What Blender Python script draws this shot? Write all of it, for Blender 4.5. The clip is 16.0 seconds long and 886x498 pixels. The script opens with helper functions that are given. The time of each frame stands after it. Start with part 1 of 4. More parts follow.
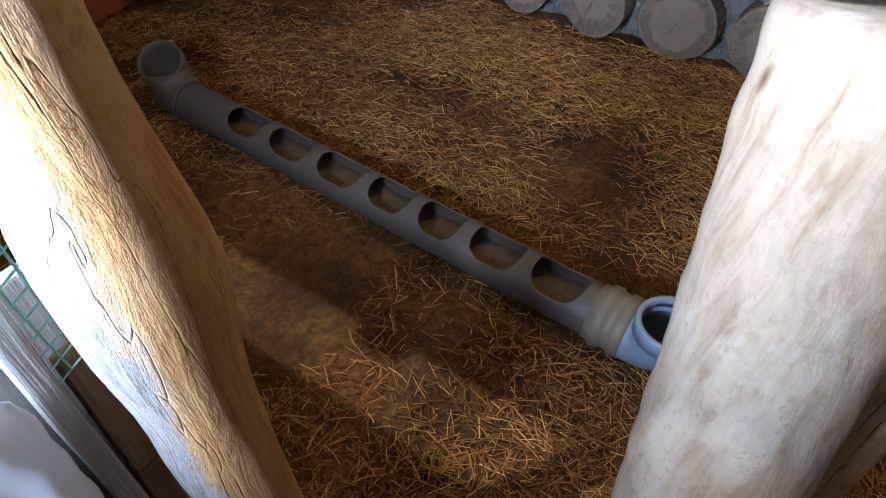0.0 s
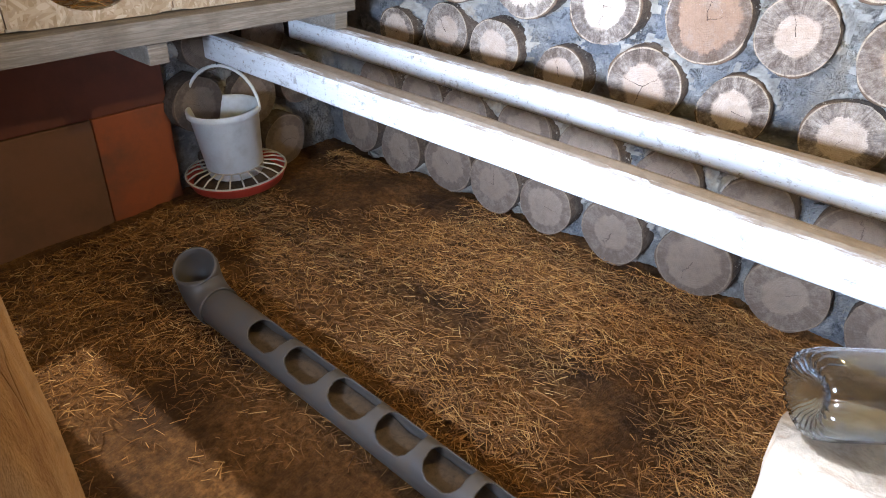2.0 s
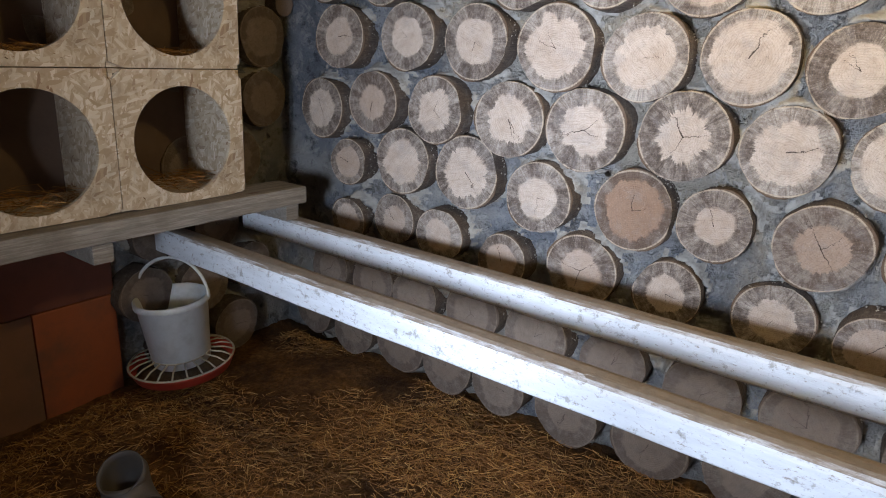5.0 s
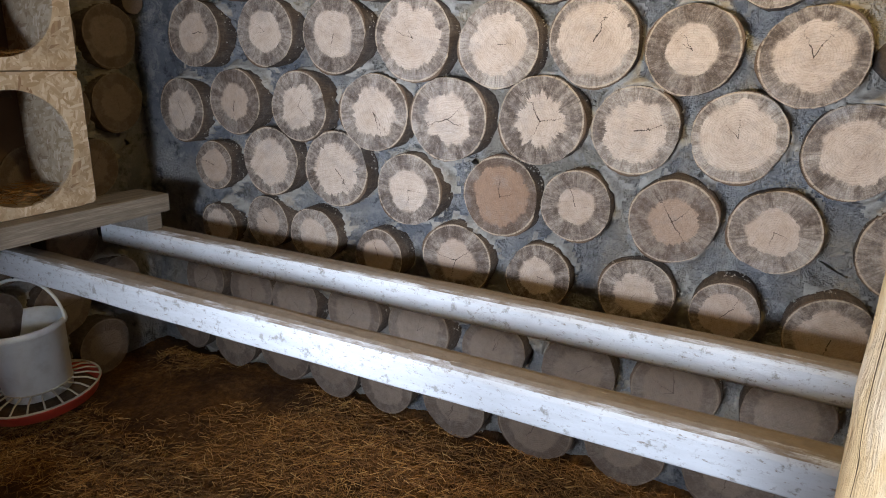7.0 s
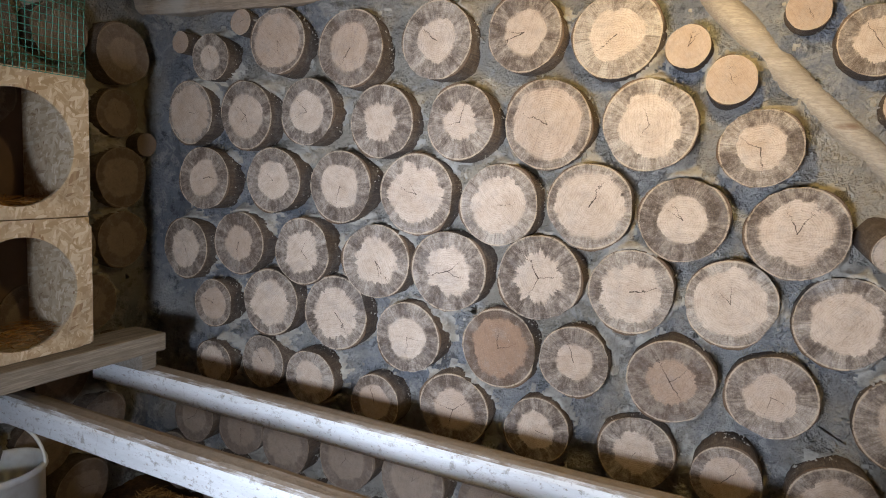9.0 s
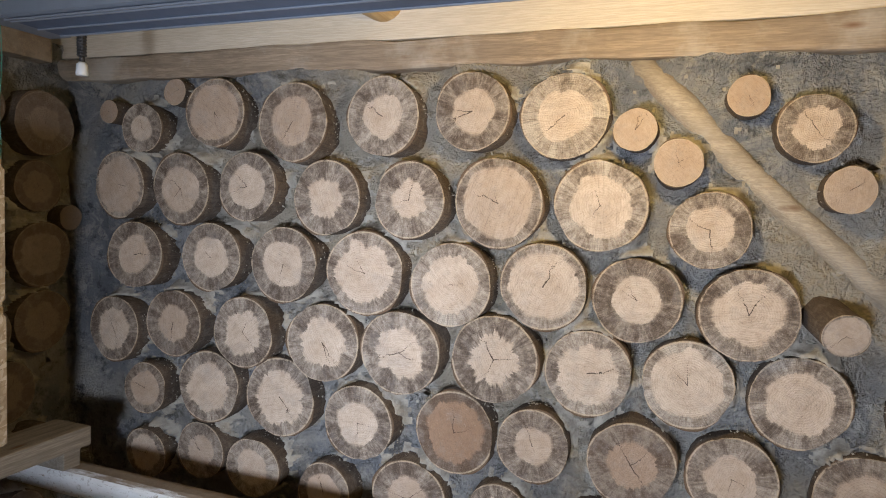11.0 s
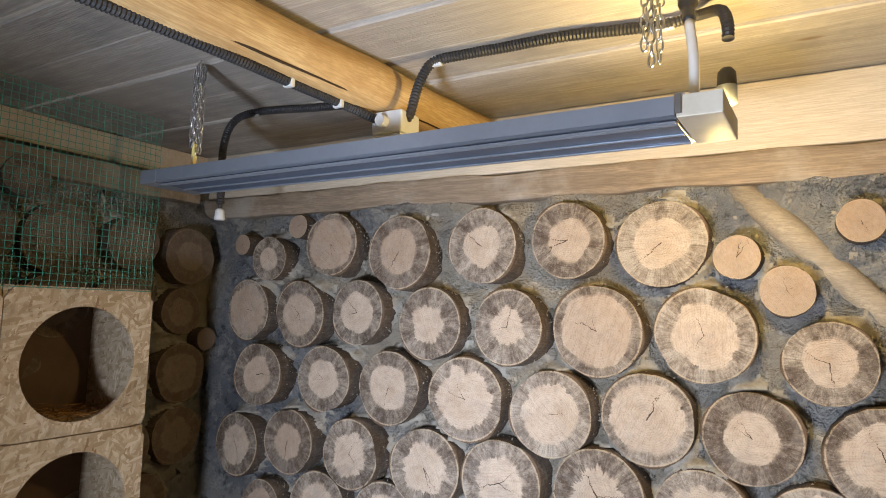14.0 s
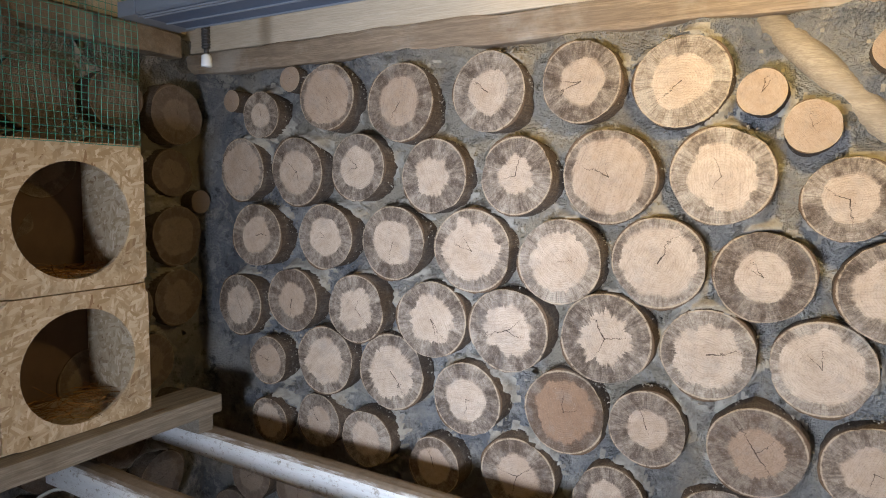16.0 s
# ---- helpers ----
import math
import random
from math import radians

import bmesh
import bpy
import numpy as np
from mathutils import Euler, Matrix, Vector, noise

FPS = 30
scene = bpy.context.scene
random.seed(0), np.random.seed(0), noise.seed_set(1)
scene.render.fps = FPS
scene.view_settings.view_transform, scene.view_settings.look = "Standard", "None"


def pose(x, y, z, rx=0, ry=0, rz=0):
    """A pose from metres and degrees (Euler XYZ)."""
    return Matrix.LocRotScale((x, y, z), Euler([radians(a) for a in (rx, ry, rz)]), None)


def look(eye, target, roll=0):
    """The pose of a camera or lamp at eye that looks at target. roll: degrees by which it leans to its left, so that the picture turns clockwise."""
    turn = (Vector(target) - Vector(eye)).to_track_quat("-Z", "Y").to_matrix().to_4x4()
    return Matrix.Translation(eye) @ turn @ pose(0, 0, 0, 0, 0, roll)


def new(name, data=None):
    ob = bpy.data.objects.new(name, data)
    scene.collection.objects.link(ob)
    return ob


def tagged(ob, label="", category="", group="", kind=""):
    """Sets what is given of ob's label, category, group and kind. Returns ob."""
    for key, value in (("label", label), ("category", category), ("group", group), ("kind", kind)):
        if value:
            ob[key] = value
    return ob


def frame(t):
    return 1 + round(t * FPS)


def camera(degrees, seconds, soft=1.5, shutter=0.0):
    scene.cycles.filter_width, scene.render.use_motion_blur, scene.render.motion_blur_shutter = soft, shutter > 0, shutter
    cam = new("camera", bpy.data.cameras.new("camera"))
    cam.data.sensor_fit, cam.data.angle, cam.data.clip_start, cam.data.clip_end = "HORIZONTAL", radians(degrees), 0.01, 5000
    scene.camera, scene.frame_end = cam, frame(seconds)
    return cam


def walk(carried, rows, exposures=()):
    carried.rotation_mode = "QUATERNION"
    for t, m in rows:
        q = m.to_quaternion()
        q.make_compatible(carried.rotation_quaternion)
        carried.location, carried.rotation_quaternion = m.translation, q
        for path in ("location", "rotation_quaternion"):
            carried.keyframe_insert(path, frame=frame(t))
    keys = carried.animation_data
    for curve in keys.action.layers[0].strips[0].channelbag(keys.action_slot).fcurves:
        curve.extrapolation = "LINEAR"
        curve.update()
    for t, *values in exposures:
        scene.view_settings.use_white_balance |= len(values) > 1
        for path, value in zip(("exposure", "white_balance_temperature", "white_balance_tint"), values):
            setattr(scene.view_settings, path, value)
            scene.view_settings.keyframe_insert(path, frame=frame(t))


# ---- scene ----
cam = camera(70.2, 16.0, 1.0)
PATH = [
    (0, (0.496, 0.299, 1.029), (-0.269, 1.476, -0.395), 1.3),
    (0.5, (0.426, 0.358, 1.039), (-0.366, 1.544, -0.363), 2.4),
    (1, (0.397, 0.402, 1.09), (-0.519, 1.631, -0.196), 2.8),
    (1.5, (0.433, 0.408, 1.153), (-0.61, 1.701, 0.039), 2.7),
    (2, (0.429, 0.403, 1.199), (-0.57, 1.774, 0.139), 4.3),
    (2.5, (0.433, 0.409, 1.245), (-0.553, 1.87, 0.301), 4.3),
    (3, (0.438, 0.418, 1.291), (-0.654, 1.875, 0.463), 3.0),
    (3.5, (0.434, 0.428, 1.315), (-0.682, 1.925, 0.599), 2.4),
    (3.7, (0.423, 0.426, 1.332), (-0.694, 1.937, 0.649), 3.1),
    (5.8, (0.532, 0.541, 1.245), (-0.496, 2.154, 0.659), 2.5),
    (6, (0.545, 0.551, 1.243), (-0.453, 2.177, 0.646), 2.4),
    (6.5, (0.547, 0.551, 1.244), (-0.341, 2.239, 0.643), 2.3),
    (7, (0.556, 0.563, 1.255), (-0.281, 2.282, 0.67), 1.7),
    (7.5, (0.552, 0.557, 1.255), (-0.273, 2.305, 0.74), 1.8),
    (8, (0.553, 0.55, 1.278), (-0.284, 2.326, 0.898), 1.6),
    (8.5, (0.541, 0.538, 1.321), (-0.34, 2.317, 1.082), 1.7),
    (8.7, (0.529, 0.536, 1.349), (-0.339, 2.321, 1.103), 2.2),
    (10.8, (0.458, 0.607, 1.501), (-0.236, 2.473, 1.309), 2.5),
    (11, (0.451, 0.594, 1.509), (-0.224, 2.472, 1.379), 2.2),
    (11.5, (0.445, 0.596, 1.527), (-0.187, 2.492, 1.451), 2.4),
    (12, (0.454, 0.575, 1.555), (-0.354, 2.405, 1.537), 2.4),
    (12.5, (0.493, 0.582, 1.56), (-0.504, 2.315, 1.558), 2.1),
    (13, (0.527, 0.599, 1.568), (-0.51, 2.309, 1.607), 2.1),
    (13.5, (0.528, 0.589, 1.573), (-0.507, 2.295, 1.709), 2.0),
    (14, (0.53, 0.58, 1.582), (-0.497, 2.286, 1.764), 1.8),
    (14.5, (0.528, 0.58, 1.582), (-0.501, 2.286, 1.755), 1.6),
    (15, (0.515, 0.585, 1.571), (-0.496, 2.308, 1.68), 1.6),
    (15.5, (0.496, 0.597, 1.549), (-0.525, 2.317, 1.538), 0.6),
    (16, (0.45, 0.607, 1.491), (-0.532, 2.338, 1.298), 0.9),
]
# exposure and white balance of the film on its way
EXPO = [(0.0, -0.4, 5500, 10), (0.5, 0.25, 5600, 10), (1.0, 0.8, 5600, 10), (1.5, 0.8, 5600, 10), (2.0, 0.42, 5550, 10), (2.5, -0.05, 5600, 10),
        (3.0, -0.36, 5700, 10), (3.5, -0.5, 5700, 10), (7.0, -0.85, 6150, 10), (8.5, -0.8, 6150, 10), (11.0, -0.93, 6400, 10), (16.0, -0.75, 6300, 10)]
walk(cam, [(t, look(eye, target, roll)) for t, eye, target, roll in PATH], EXPO)

# ---- light ----
world = bpy.data.worlds.new("sky")
scene.world = world
world.use_nodes = True
wn = world.node_tree.nodes
sky = wn.new("ShaderNodeTexSky")
sky.sky_type, sky.sun_disc = "NISHITA", False
sky.sun_elevation, sky.sun_rotation = radians(66), radians(216)
wn["Background"].inputs["Strength"].default_value = 0.12
world.node_tree.links.new(sky.outputs[0], wn["Background"].inputs["Color"])


def lamp(name, kind, m, energy, colour, **more):
    d = bpy.data.lights.new(name, kind)
    d.energy, d.color = energy, colour
    for k, v in more.items():
        if k == "angle":
            d.angle = v
        elif k == "size":
            d.shape, d.size, d.size_y = "RECTANGLE", v[0], v[1]
        elif k == "radius":
            d.shadow_soft_size = v
    ob = new(name, d)
    ob.matrix_world = m
    return ob


lamp("sun", "SUN", look((-1.6, -2.2, 6.2), (0, 0, 0)), 3.2, (1.0, 0.93, 0.82), angle=radians(0.6))
# daylight that the low opening of the front lets in
day = lamp("opening_daylight", "AREA", look((-0.07, -0.40, 0.95), (-0.45, 2.3, 1.20)), 130.0, (0.74, 0.83, 1.0), size=(0.64, 0.30))
day.data.spread = radians(100)
# the warm bulb that hangs behind the strip lamp's end
lamp("warm_bulb", "POINT", Matrix.Translation((0.385, 1.75, 1.875)), 38.0, (1.0, 0.71, 0.25), radius=0.028)


# ---- materials ----
class Mat:
    def __init__(self, name, rough=0.8, metal=0.0, spec=0.3):
        self.m = bpy.data.materials.new(name)
        self.m.use_nodes = True
        self.t = self.m.node_tree
        self.b = self.t.nodes["Principled BSDF"]
        self.b.inputs["Roughness"].default_value = rough
        self.b.inputs["Metallic"].default_value = metal
        self.b.inputs["Specular IOR Level"].default_value = spec

    def n(self, kind, **kw):
        x = self.t.nodes.new("ShaderNode" + kind)
        for k, v in kw.items():
            if k in ("operation", "blend_type", "data_type", "wave_type", "bands_direction", "feature", "noise_dimensions", "clamp", "use_clamp", "rings_direction", "interpolation_type"):
                if k == "operation":
                    x.operation = v
                elif k == "blend_type":
                    x.blend_type = v
                elif k == "data_type":
                    x.data_type = v
                elif k == "wave_type":
                    x.wave_type = v
                elif k == "bands_direction":
                    x.bands_direction = v
                elif k == "feature":
                    x.feature = v
                elif k == "noise_dimensions":
                    x.noise_dimensions = v
                elif k == "use_clamp":
                    x.use_clamp = v
            else:
                self.put(x.inputs[k.replace("_", " ")], v)
        return x

    def put(self, sock, v):
        if hasattr(v, "links"):
            self.t.links.new(v, sock)
        elif hasattr(v, "outputs"):
            self.t.links.new(v.outputs[0], sock)
        elif isinstance(v, (tuple, list)) and len(v) == 3 and sock.type == "RGBA":
            sock.default_value = (*v, 1)
        else:
            sock.default_value = v

    def coord(self, kind="Object", scale=(1, 1, 1)):
        c = self.t.nodes.new("ShaderNodeTexCoord")
        mp = self.t.nodes.new("ShaderNodeMapping")
        mp.inputs["Scale"].default_value = scale
        self.t.links.new(c.outputs[kind], mp.inputs["Vector"])
        return mp.outputs[0]

    def rand(self):
        return self.t.nodes.new("ShaderNodeObjectInfo").outputs["Random"]

    def island(self):
        return self.t.nodes.new("ShaderNodeNewGeometry").outputs["Random Per Island"]

    def noise(self, vec, scale, detail=4, rough=0.6, distort=0.0):
        return self.n("TexNoise", Vector=vec, Scale=scale, Detail=detail, Roughness=rough, Distortion=distort).outputs["Fac"]

    def ramp(self, fac, *stops):
        r = self.t.nodes.new("ShaderNodeValToRGB")
        e = r.color_ramp.elements
        while len(e) < len(stops):
            e.new(0.5)
        for x, (p, c) in zip(e, stops):
            x.position = p
            x.color = (*c, 1) if isinstance(c, tuple) else (c, c, c, 1)
        self.t.links.new(fac, r.inputs[0])
        return r.outputs[0]

    def math(self, op, a, b=0.0, clamp=False):
        x = self.t.nodes.new("ShaderNodeMath")
        x.operation, x.use_clamp = op, clamp
        self.put(x.inputs[0], a)
        self.put(x.inputs[1], b)
        return x.outputs[0]

    def mix(self, fac, a, b, kind="MIX"):
        x = self.t.nodes.new("ShaderNodeMix")
        x.data_type, x.blend_type = "RGBA", kind
        self.put(x.inputs["Factor"], fac)
        self.put(x.inputs["A"], a)
        self.put(x.inputs["B"], b)
        return x.outputs["Result"]

    def done(self, colour, height=None, strength=0.3, distance=0.01):
        self.put(self.b.inputs["Base Color"], colour)
        if height is not None:
            bump = self.n("Bump", Height=height, Strength=strength, Distance=distance)
            self.put(self.b.inputs["Normal"], bump)
        return self.m


def wood(name, light, dark, axis=0, rough=0.75, grain=9.0, stain=0.5, stain_colour=(0.12, 0.09, 0.06), knots=True, boards=False):
    """Sawn wood with its grain along an axis of the object."""
    w = Mat(name, rough)
    s = [14, 14, 14]
    s[axis] = 0.7
    v = w.coord("Object", tuple(s))
    r = w.island() if boards else w.rand()
    off = w.n("VectorMath", operation="ADD")
    w.put(off.inputs[0], v)
    w.put(off.inputs[1], w.math("MULTIPLY", r, 31.0))
    g = w.noise(off.outputs[0], grain / 4, 6, 0.65, 0.8)
    fine = w.noise(off.outputs[0], grain * 2.2, 3, 0.6)
    col = w.ramp(g, (0.3, dark), (0.52, tuple((a + b) / 2 for a, b in zip(light, dark))), (0.72, light))
    col = w.mix(w.ramp(fine, (0.42, 0.0), (0.58, 0.55)), col, tuple(v * 0.8 for v in dark))
    big = w.noise(w.coord("Object"), 5.0, 5, 0.65)
    col = w.mix(w.math("MULTIPLY", w.ramp(big, (0.5, 0.0), (0.72, 1.0)), stain), col, stain_colour)
    if knots:
        vo = w.n("TexVoronoi", Vector=w.coord("Object", tuple(1.6 if i == axis else 5.0 for i in range(3))), Scale=1.6)
        col = w.mix(w.ramp(vo.outputs["Distance"], (0.03, 0.85), (0.09, 0.0)), col, (0.13, 0.06, 0.025))
    if boards:
        col = w.mix(w.math("MULTIPLY", w.math("FRACT", w.math("MULTIPLY", r, 5.7)), 0.6), col, (0.34, 0.31, 0.28))
    col = w.mix(w.math("MULTIPLY", r, 0.25), col, tuple(c * 0.6 for c in dark))
    h = w.math("ADD", w.math("MULTIPLY", g, 0.7), w.math("MULTIPLY", fine, 0.4))
    return w.done(col, h, 0.6, 0.005)


def end_grain(name="log_end", dust_shade=0.0):
    """A sawn log's end. The disc's radius is 1 in its own coordinates. The object's colour tells one log from the next:
    red the heart's radius, green how brown the wood has turned, blue how jagged the heart is, alpha how bleached the rim is."""
    w = Mat(name, 0.85, spec=0.2)
    c = w.coord("Object")
    info = w.t.nodes.new("ShaderNodeObjectInfo")
    r, own = info.outputs["Random"], w.n("SeparateColor", Color=info.outputs["Color"])
    size, brown, jagged, bleached = own.outputs[0], own.outputs[1], own.outputs[2], info.outputs["Alpha"]
    sep = w.n("SeparateXYZ", Vector=c)
    x, z = sep.outputs["X"], sep.outputs["Z"]
    rad = w.math("SQRT", w.math("ADD", w.math("MULTIPLY", x, x), w.math("MULTIPLY", z, z)))
    far = w.math("MAXIMUM", rad, 0.001)
    ca, sa = w.math("DIVIDE", x, far), w.math("DIVIDE", z, far)
    shift = w.math("MULTIPLY", r, 53.0)

    def rays(turns, along, more=0.0):
        """Places that run fast round the disc and slowly from its heart to its edge."""
        return w.n("CombineXYZ", X=w.math("MULTIPLY", ca, turns), Y=w.math("MULTIPLY", sa, turns), Z=w.math("ADD", w.math("MULTIPLY", rad, along), w.math("ADD", shift, more))).outputs[0]

    cs = w.n("VectorMath", operation="ADD")
    w.put(cs.inputs[0], c)
    w.put(cs.inputs[1], w.n("CombineXYZ", X=shift, Y=shift, Z=shift).outputs[0])
    blot, speck, mott = w.noise(cs.outputs[0], 2.2, 5, 0.65), w.noise(cs.outputs[0], 24.0, 6, 0.8), w.noise(cs.outputs[0], 6.5, 7, 0.78)
    lobe, spike, hair = w.noise(rays(0.9, 0.0), 1.0, 2, 0.5), w.noise(rays(2.6, 0.3, 4.0), 1.0, 5, 0.68), w.noise(rays(9.0, 0.8, 8.0), 1.0, 5, 0.75)
    # the pale heart, with lobes, spikes and a frayed edge
    edge = w.math("ADD", rad, w.math("MULTIPLY", w.math("SUBTRACT", lobe, 0.5), 0.34))
    edge = w.math("ADD", edge, w.math("MULTIPLY", w.math("SUBTRACT", spike, 0.5), w.math("MULTIPLY", jagged, 1.25)))
    edge = w.math("ADD", edge, w.math("MULTIPLY", w.math("SUBTRACT", hair, 0.5), w.math("ADD", 0.05, w.math("MULTIPLY", jagged, 0.16))))
    edge = w.math("ADD", edge, w.math("MULTIPLY", w.math("SUBTRACT", speck, 0.5), 0.06))
    edge = w.math("SUBTRACT", edge, size)
    heart = w.mix(w.ramp(blot, (0.40, 0.0), (0.58, 1.0)), w.ramp(w.math("ADD", edge, 0.5), (0.49, 1.0), (0.515, 0.0)), w.ramp(w.math("ADD", edge, 0.5), (0.455, 1.0), (0.56, 0.0)))
    pale = w.mix(w.ramp(blot, (0.35, 0.0), (0.7, 1.0)), (0.56, 0.455, 0.36), (0.47, 0.36, 0.265))
    pale = w.mix(w.ramp(mott, (0.47, 0.0), (0.70, 0.55)), pale, (0.36, 0.265, 0.19))
    pale = w.mix(brown, pale, w.mix(mott, (0.30, 0.17, 0.095), (0.155, 0.083, 0.045)))
    # the weathered rim: dark and pale fibres that fan out, blotched
    fan, fibre = w.noise(rays(1.7, 0.7, 15.0), 1.0, 6, 0.70), w.noise(rays(22.0, 1.6, 21.0), 1.0, 4, 0.75)
    light = w.math("ADD", w.math("MULTIPLY", w.math("SUBTRACT", fan, 0.5), 2.2), w.math("ADD", w.math("MULTIPLY", w.math("SUBTRACT", mott, 0.5), 1.9), bleached))
    rim = w.ramp(light, (0.08, (0.080, 0.060, 0.045)), (0.36, (0.165, 0.130, 0.102)), (0.62, (0.29, 0.240, 0.192)), (0.95, (0.44, 0.38, 0.31)))
    rim = w.mix(w.ramp(fibre, (0.49, 0.0), (0.68, 0.60)), rim, (0.055, 0.038, 0.027))
    rim = w.mix(w.ramp(fibre, (0.30, 0.45), (0.42, 0.0)), rim, (0.36, 0.30, 0.235))
    rim = w.mix(w.math("MULTIPLY", brown, 0.6), rim, (0.105, 0.062, 0.036))
    col = w.mix(heart, rim, pale)
    # grey dust in clouds, rings and saw marks
    cloud = w.noise(cs.outputs[0], 1.7, 5, 0.7)
    col = w.mix(w.ramp(cloud, (0.52, 0.0), (0.72, 0.45)), col, (0.30, 0.265, 0.235))
    ringn = w.math("ADD", rad, w.math("MULTIPLY", blot, 0.10))
    ring = w.math("SINE", w.math("MULTIPLY", ringn, 120.0))
    col = w.mix(w.math("MULTIPLY", w.ramp(ring, (0.40, 0.0), (1.0, 0.24)), w.ramp(mott, (0.35, 0.3), (0.6, 1.0))), col, (0.22, 0.145, 0.09))
    saw = w.noise(w.n("Mapping", Vector=cs.outputs[0], Rotation=(0.0, 0.5, 0.0), Scale=(3.0, 1.0, 55.0)).outputs[0], 1.0, 3, 0.6)
    col = w.mix(w.ramp(saw, (0.52, 0.0), (0.70, 0.32)), col, (0.14, 0.10, 0.075))
    col = w.mix(w.ramp(speck, (0.55, 0.0), (0.70, 0.70)), col, (0.12, 0.088, 0.066))
    col = w.mix(w.ramp(speck, (0.30, 0.55), (0.40, 0.0)), col, (0.56, 0.50, 0.43))
    # inner bark: a thin pale line, broken here and there, and the dark edge
    line = w.math("ADD", rad, w.math("MULTIPLY", w.math("SUBTRACT", speck, 0.5), 0.05))
    col = w.mix(w.math("MULTIPLY", w.ramp(line, (0.945, 0.0), (0.965, 0.75)), w.ramp(mott, (0.36, 0.0), (0.52, 1.0))), col, (0.47, 0.37, 0.26))
    col = w.mix(w.ramp(line, (0.985, 0.0), (1.0, 0.9)), col, (0.10, 0.06, 0.035))
    # cracks from the heart that wander
    crack = None
    for k, (turn, length) in enumerate(((0.0, 0.80), (2.2, 0.6), (4.1, 0.65))):
        ang = w.math("ADD", w.math("MULTIPLY", r, 40.0 + 17 * k), turn)
        cb, sb = w.math("COSINE", ang), w.math("SINE", ang)
        u = w.math("ADD", w.math("MULTIPLY", x, cb), w.math("MULTIPLY", z, sb))
        q = w.math("SUBTRACT", w.math("MULTIPLY", z, cb), w.math("MULTIPLY", x, sb))
        wob = w.math("MULTIPLY", w.math("SUBTRACT", w.noise(cs.outputs[0], 3.4, 5, 0.7), 0.5), 1.1)
        d = w.math("ABSOLUTE", w.math("ADD", q, w.math("MULTIPLY", wob, u)))
        there = w.math("GREATER_THAN", w.math("FRACT", w.math("MULTIPLY", r, 91.0 + 37 * k)), 0.42)
        reach = w.math("MULTIPLY", w.math("ADD", 0.5, w.math("FRACT", w.math("MULTIPLY", r, 23.0 + 9 * k))), length)
        width = w.math("MULTIPLY", w.math("MULTIPLY", w.math("SUBTRACT", reach, u), 0.0125), there)
        one = w.math("MULTIPLY", w.math("LESS_THAN", d, width), w.math("GREATER_THAN", u, -0.02))
        crack = one if crack is None else w.math("MAXIMUM", crack, one)
    col = w.mix(w.math("MULTIPLY", crack, 0.9), col, (0.045, 0.028, 0.018))
    # brown dust that also carries painted shade, hiding the heart
    if dust_shade:
        col = w.mix(w.math("MULTIPLY", w.ramp(mott, (0.30, 1.0), (0.70, 0.6)), dust_shade), col, w.mix(speck, (0.085, 0.060, 0.043), (0.20, 0.15, 0.11)))
    h = w.math("ADD", w.math("ADD", w.math("MULTIPLY", speck, 0.6), w.math("MULTIPLY", saw, 0.5)), w.math("ADD", w.math("MULTIPLY", ring, 0.06), w.math("MULTIPLY", fibre, 0.5)))
    h = w.math("SUBTRACT", h, w.math("MULTIPLY", crack, 1.5))
    return w.done(col, h, 0.85, 0.006)


def plaster_mat():
    w = Mat("cement_plaster", 0.92, spec=0.15)
    c = w.coord("Object")
    a, b, d = w.noise(c, 3.0, 6, 0.6), w.noise(c, 22.0, 6, 0.7), w.noise(c, 120.0, 3, 0.6)
    col = w.ramp(a, (0.3, (0.11, 0.115, 0.125)), (0.5, (0.20, 0.202, 0.208)), (0.72, (0.32, 0.308, 0.288)))
    col = w.mix(w.ramp(b, (0.50, 0.0), (0.64, 0.7)), col, (0.34, 0.32, 0.285))
    col = w.mix(w.ramp(w.noise(c, 14.0, 6, 0.75), (0.36, 0.8), (0.46, 0.0)), col, (0.055, 0.056, 0.06))
    col = w.mix(w.ramp(w.noise(c, 1.4, 4, 0.55), (0.44, 0.0), (0.60, 0.75)), col, (0.36, 0.30, 0.215))
    col = w.mix(w.ramp(w.noise(c, 8.0, 5, 0.7, 0.8), (0.55, 0.0), (0.62, 0.6)), col, (0.40, 0.375, 0.33))
    return w.done(col, w.math("ADD", b, w.math("MULTIPLY", d, 0.6)), 1.0, 0.04)


def litter_mat():
    w = Mat("litter", 0.95, spec=0.1)
    c = w.coord("Object")
    a, b = w.noise(c, 2.4, 6, 0.65), w.noise(c, 45.0, 5, 0.75)
    st = w.noise(w.coord("Object", (30, 6, 6)), 4.0, 4, 0.7, 1.5)
    col = w.ramp(b, (0.3, (0.065, 0.032, 0.012)), (0.5, (0.165, 0.078, 0.026)), (0.75, (0.34, 0.165, 0.050)))
    col = w.mix(w.ramp(a, (0.42, 0.85), (0.56, 0.0)), col, (0.060, 0.032, 0.017))
    col = w.mix(w.ramp(st, (0.55, 0.0), (0.7, 0.5)), col, (0.22, 0.125, 0.045))
    return w.done(col, w.math("ADD", b, st), 0.9, 0.012)


def straw_mat():
    w = Mat("straw", 0.7, spec=0.25)
    col = w.ramp(w.island(), (0.0, (0.11, 0.048, 0.014)), (0.55, (0.25, 0.115, 0.030)), (0.88, (0.42, 0.21, 0.055)), (1.0, (0.58, 0.36, 0.13)))
    return w.done(col)


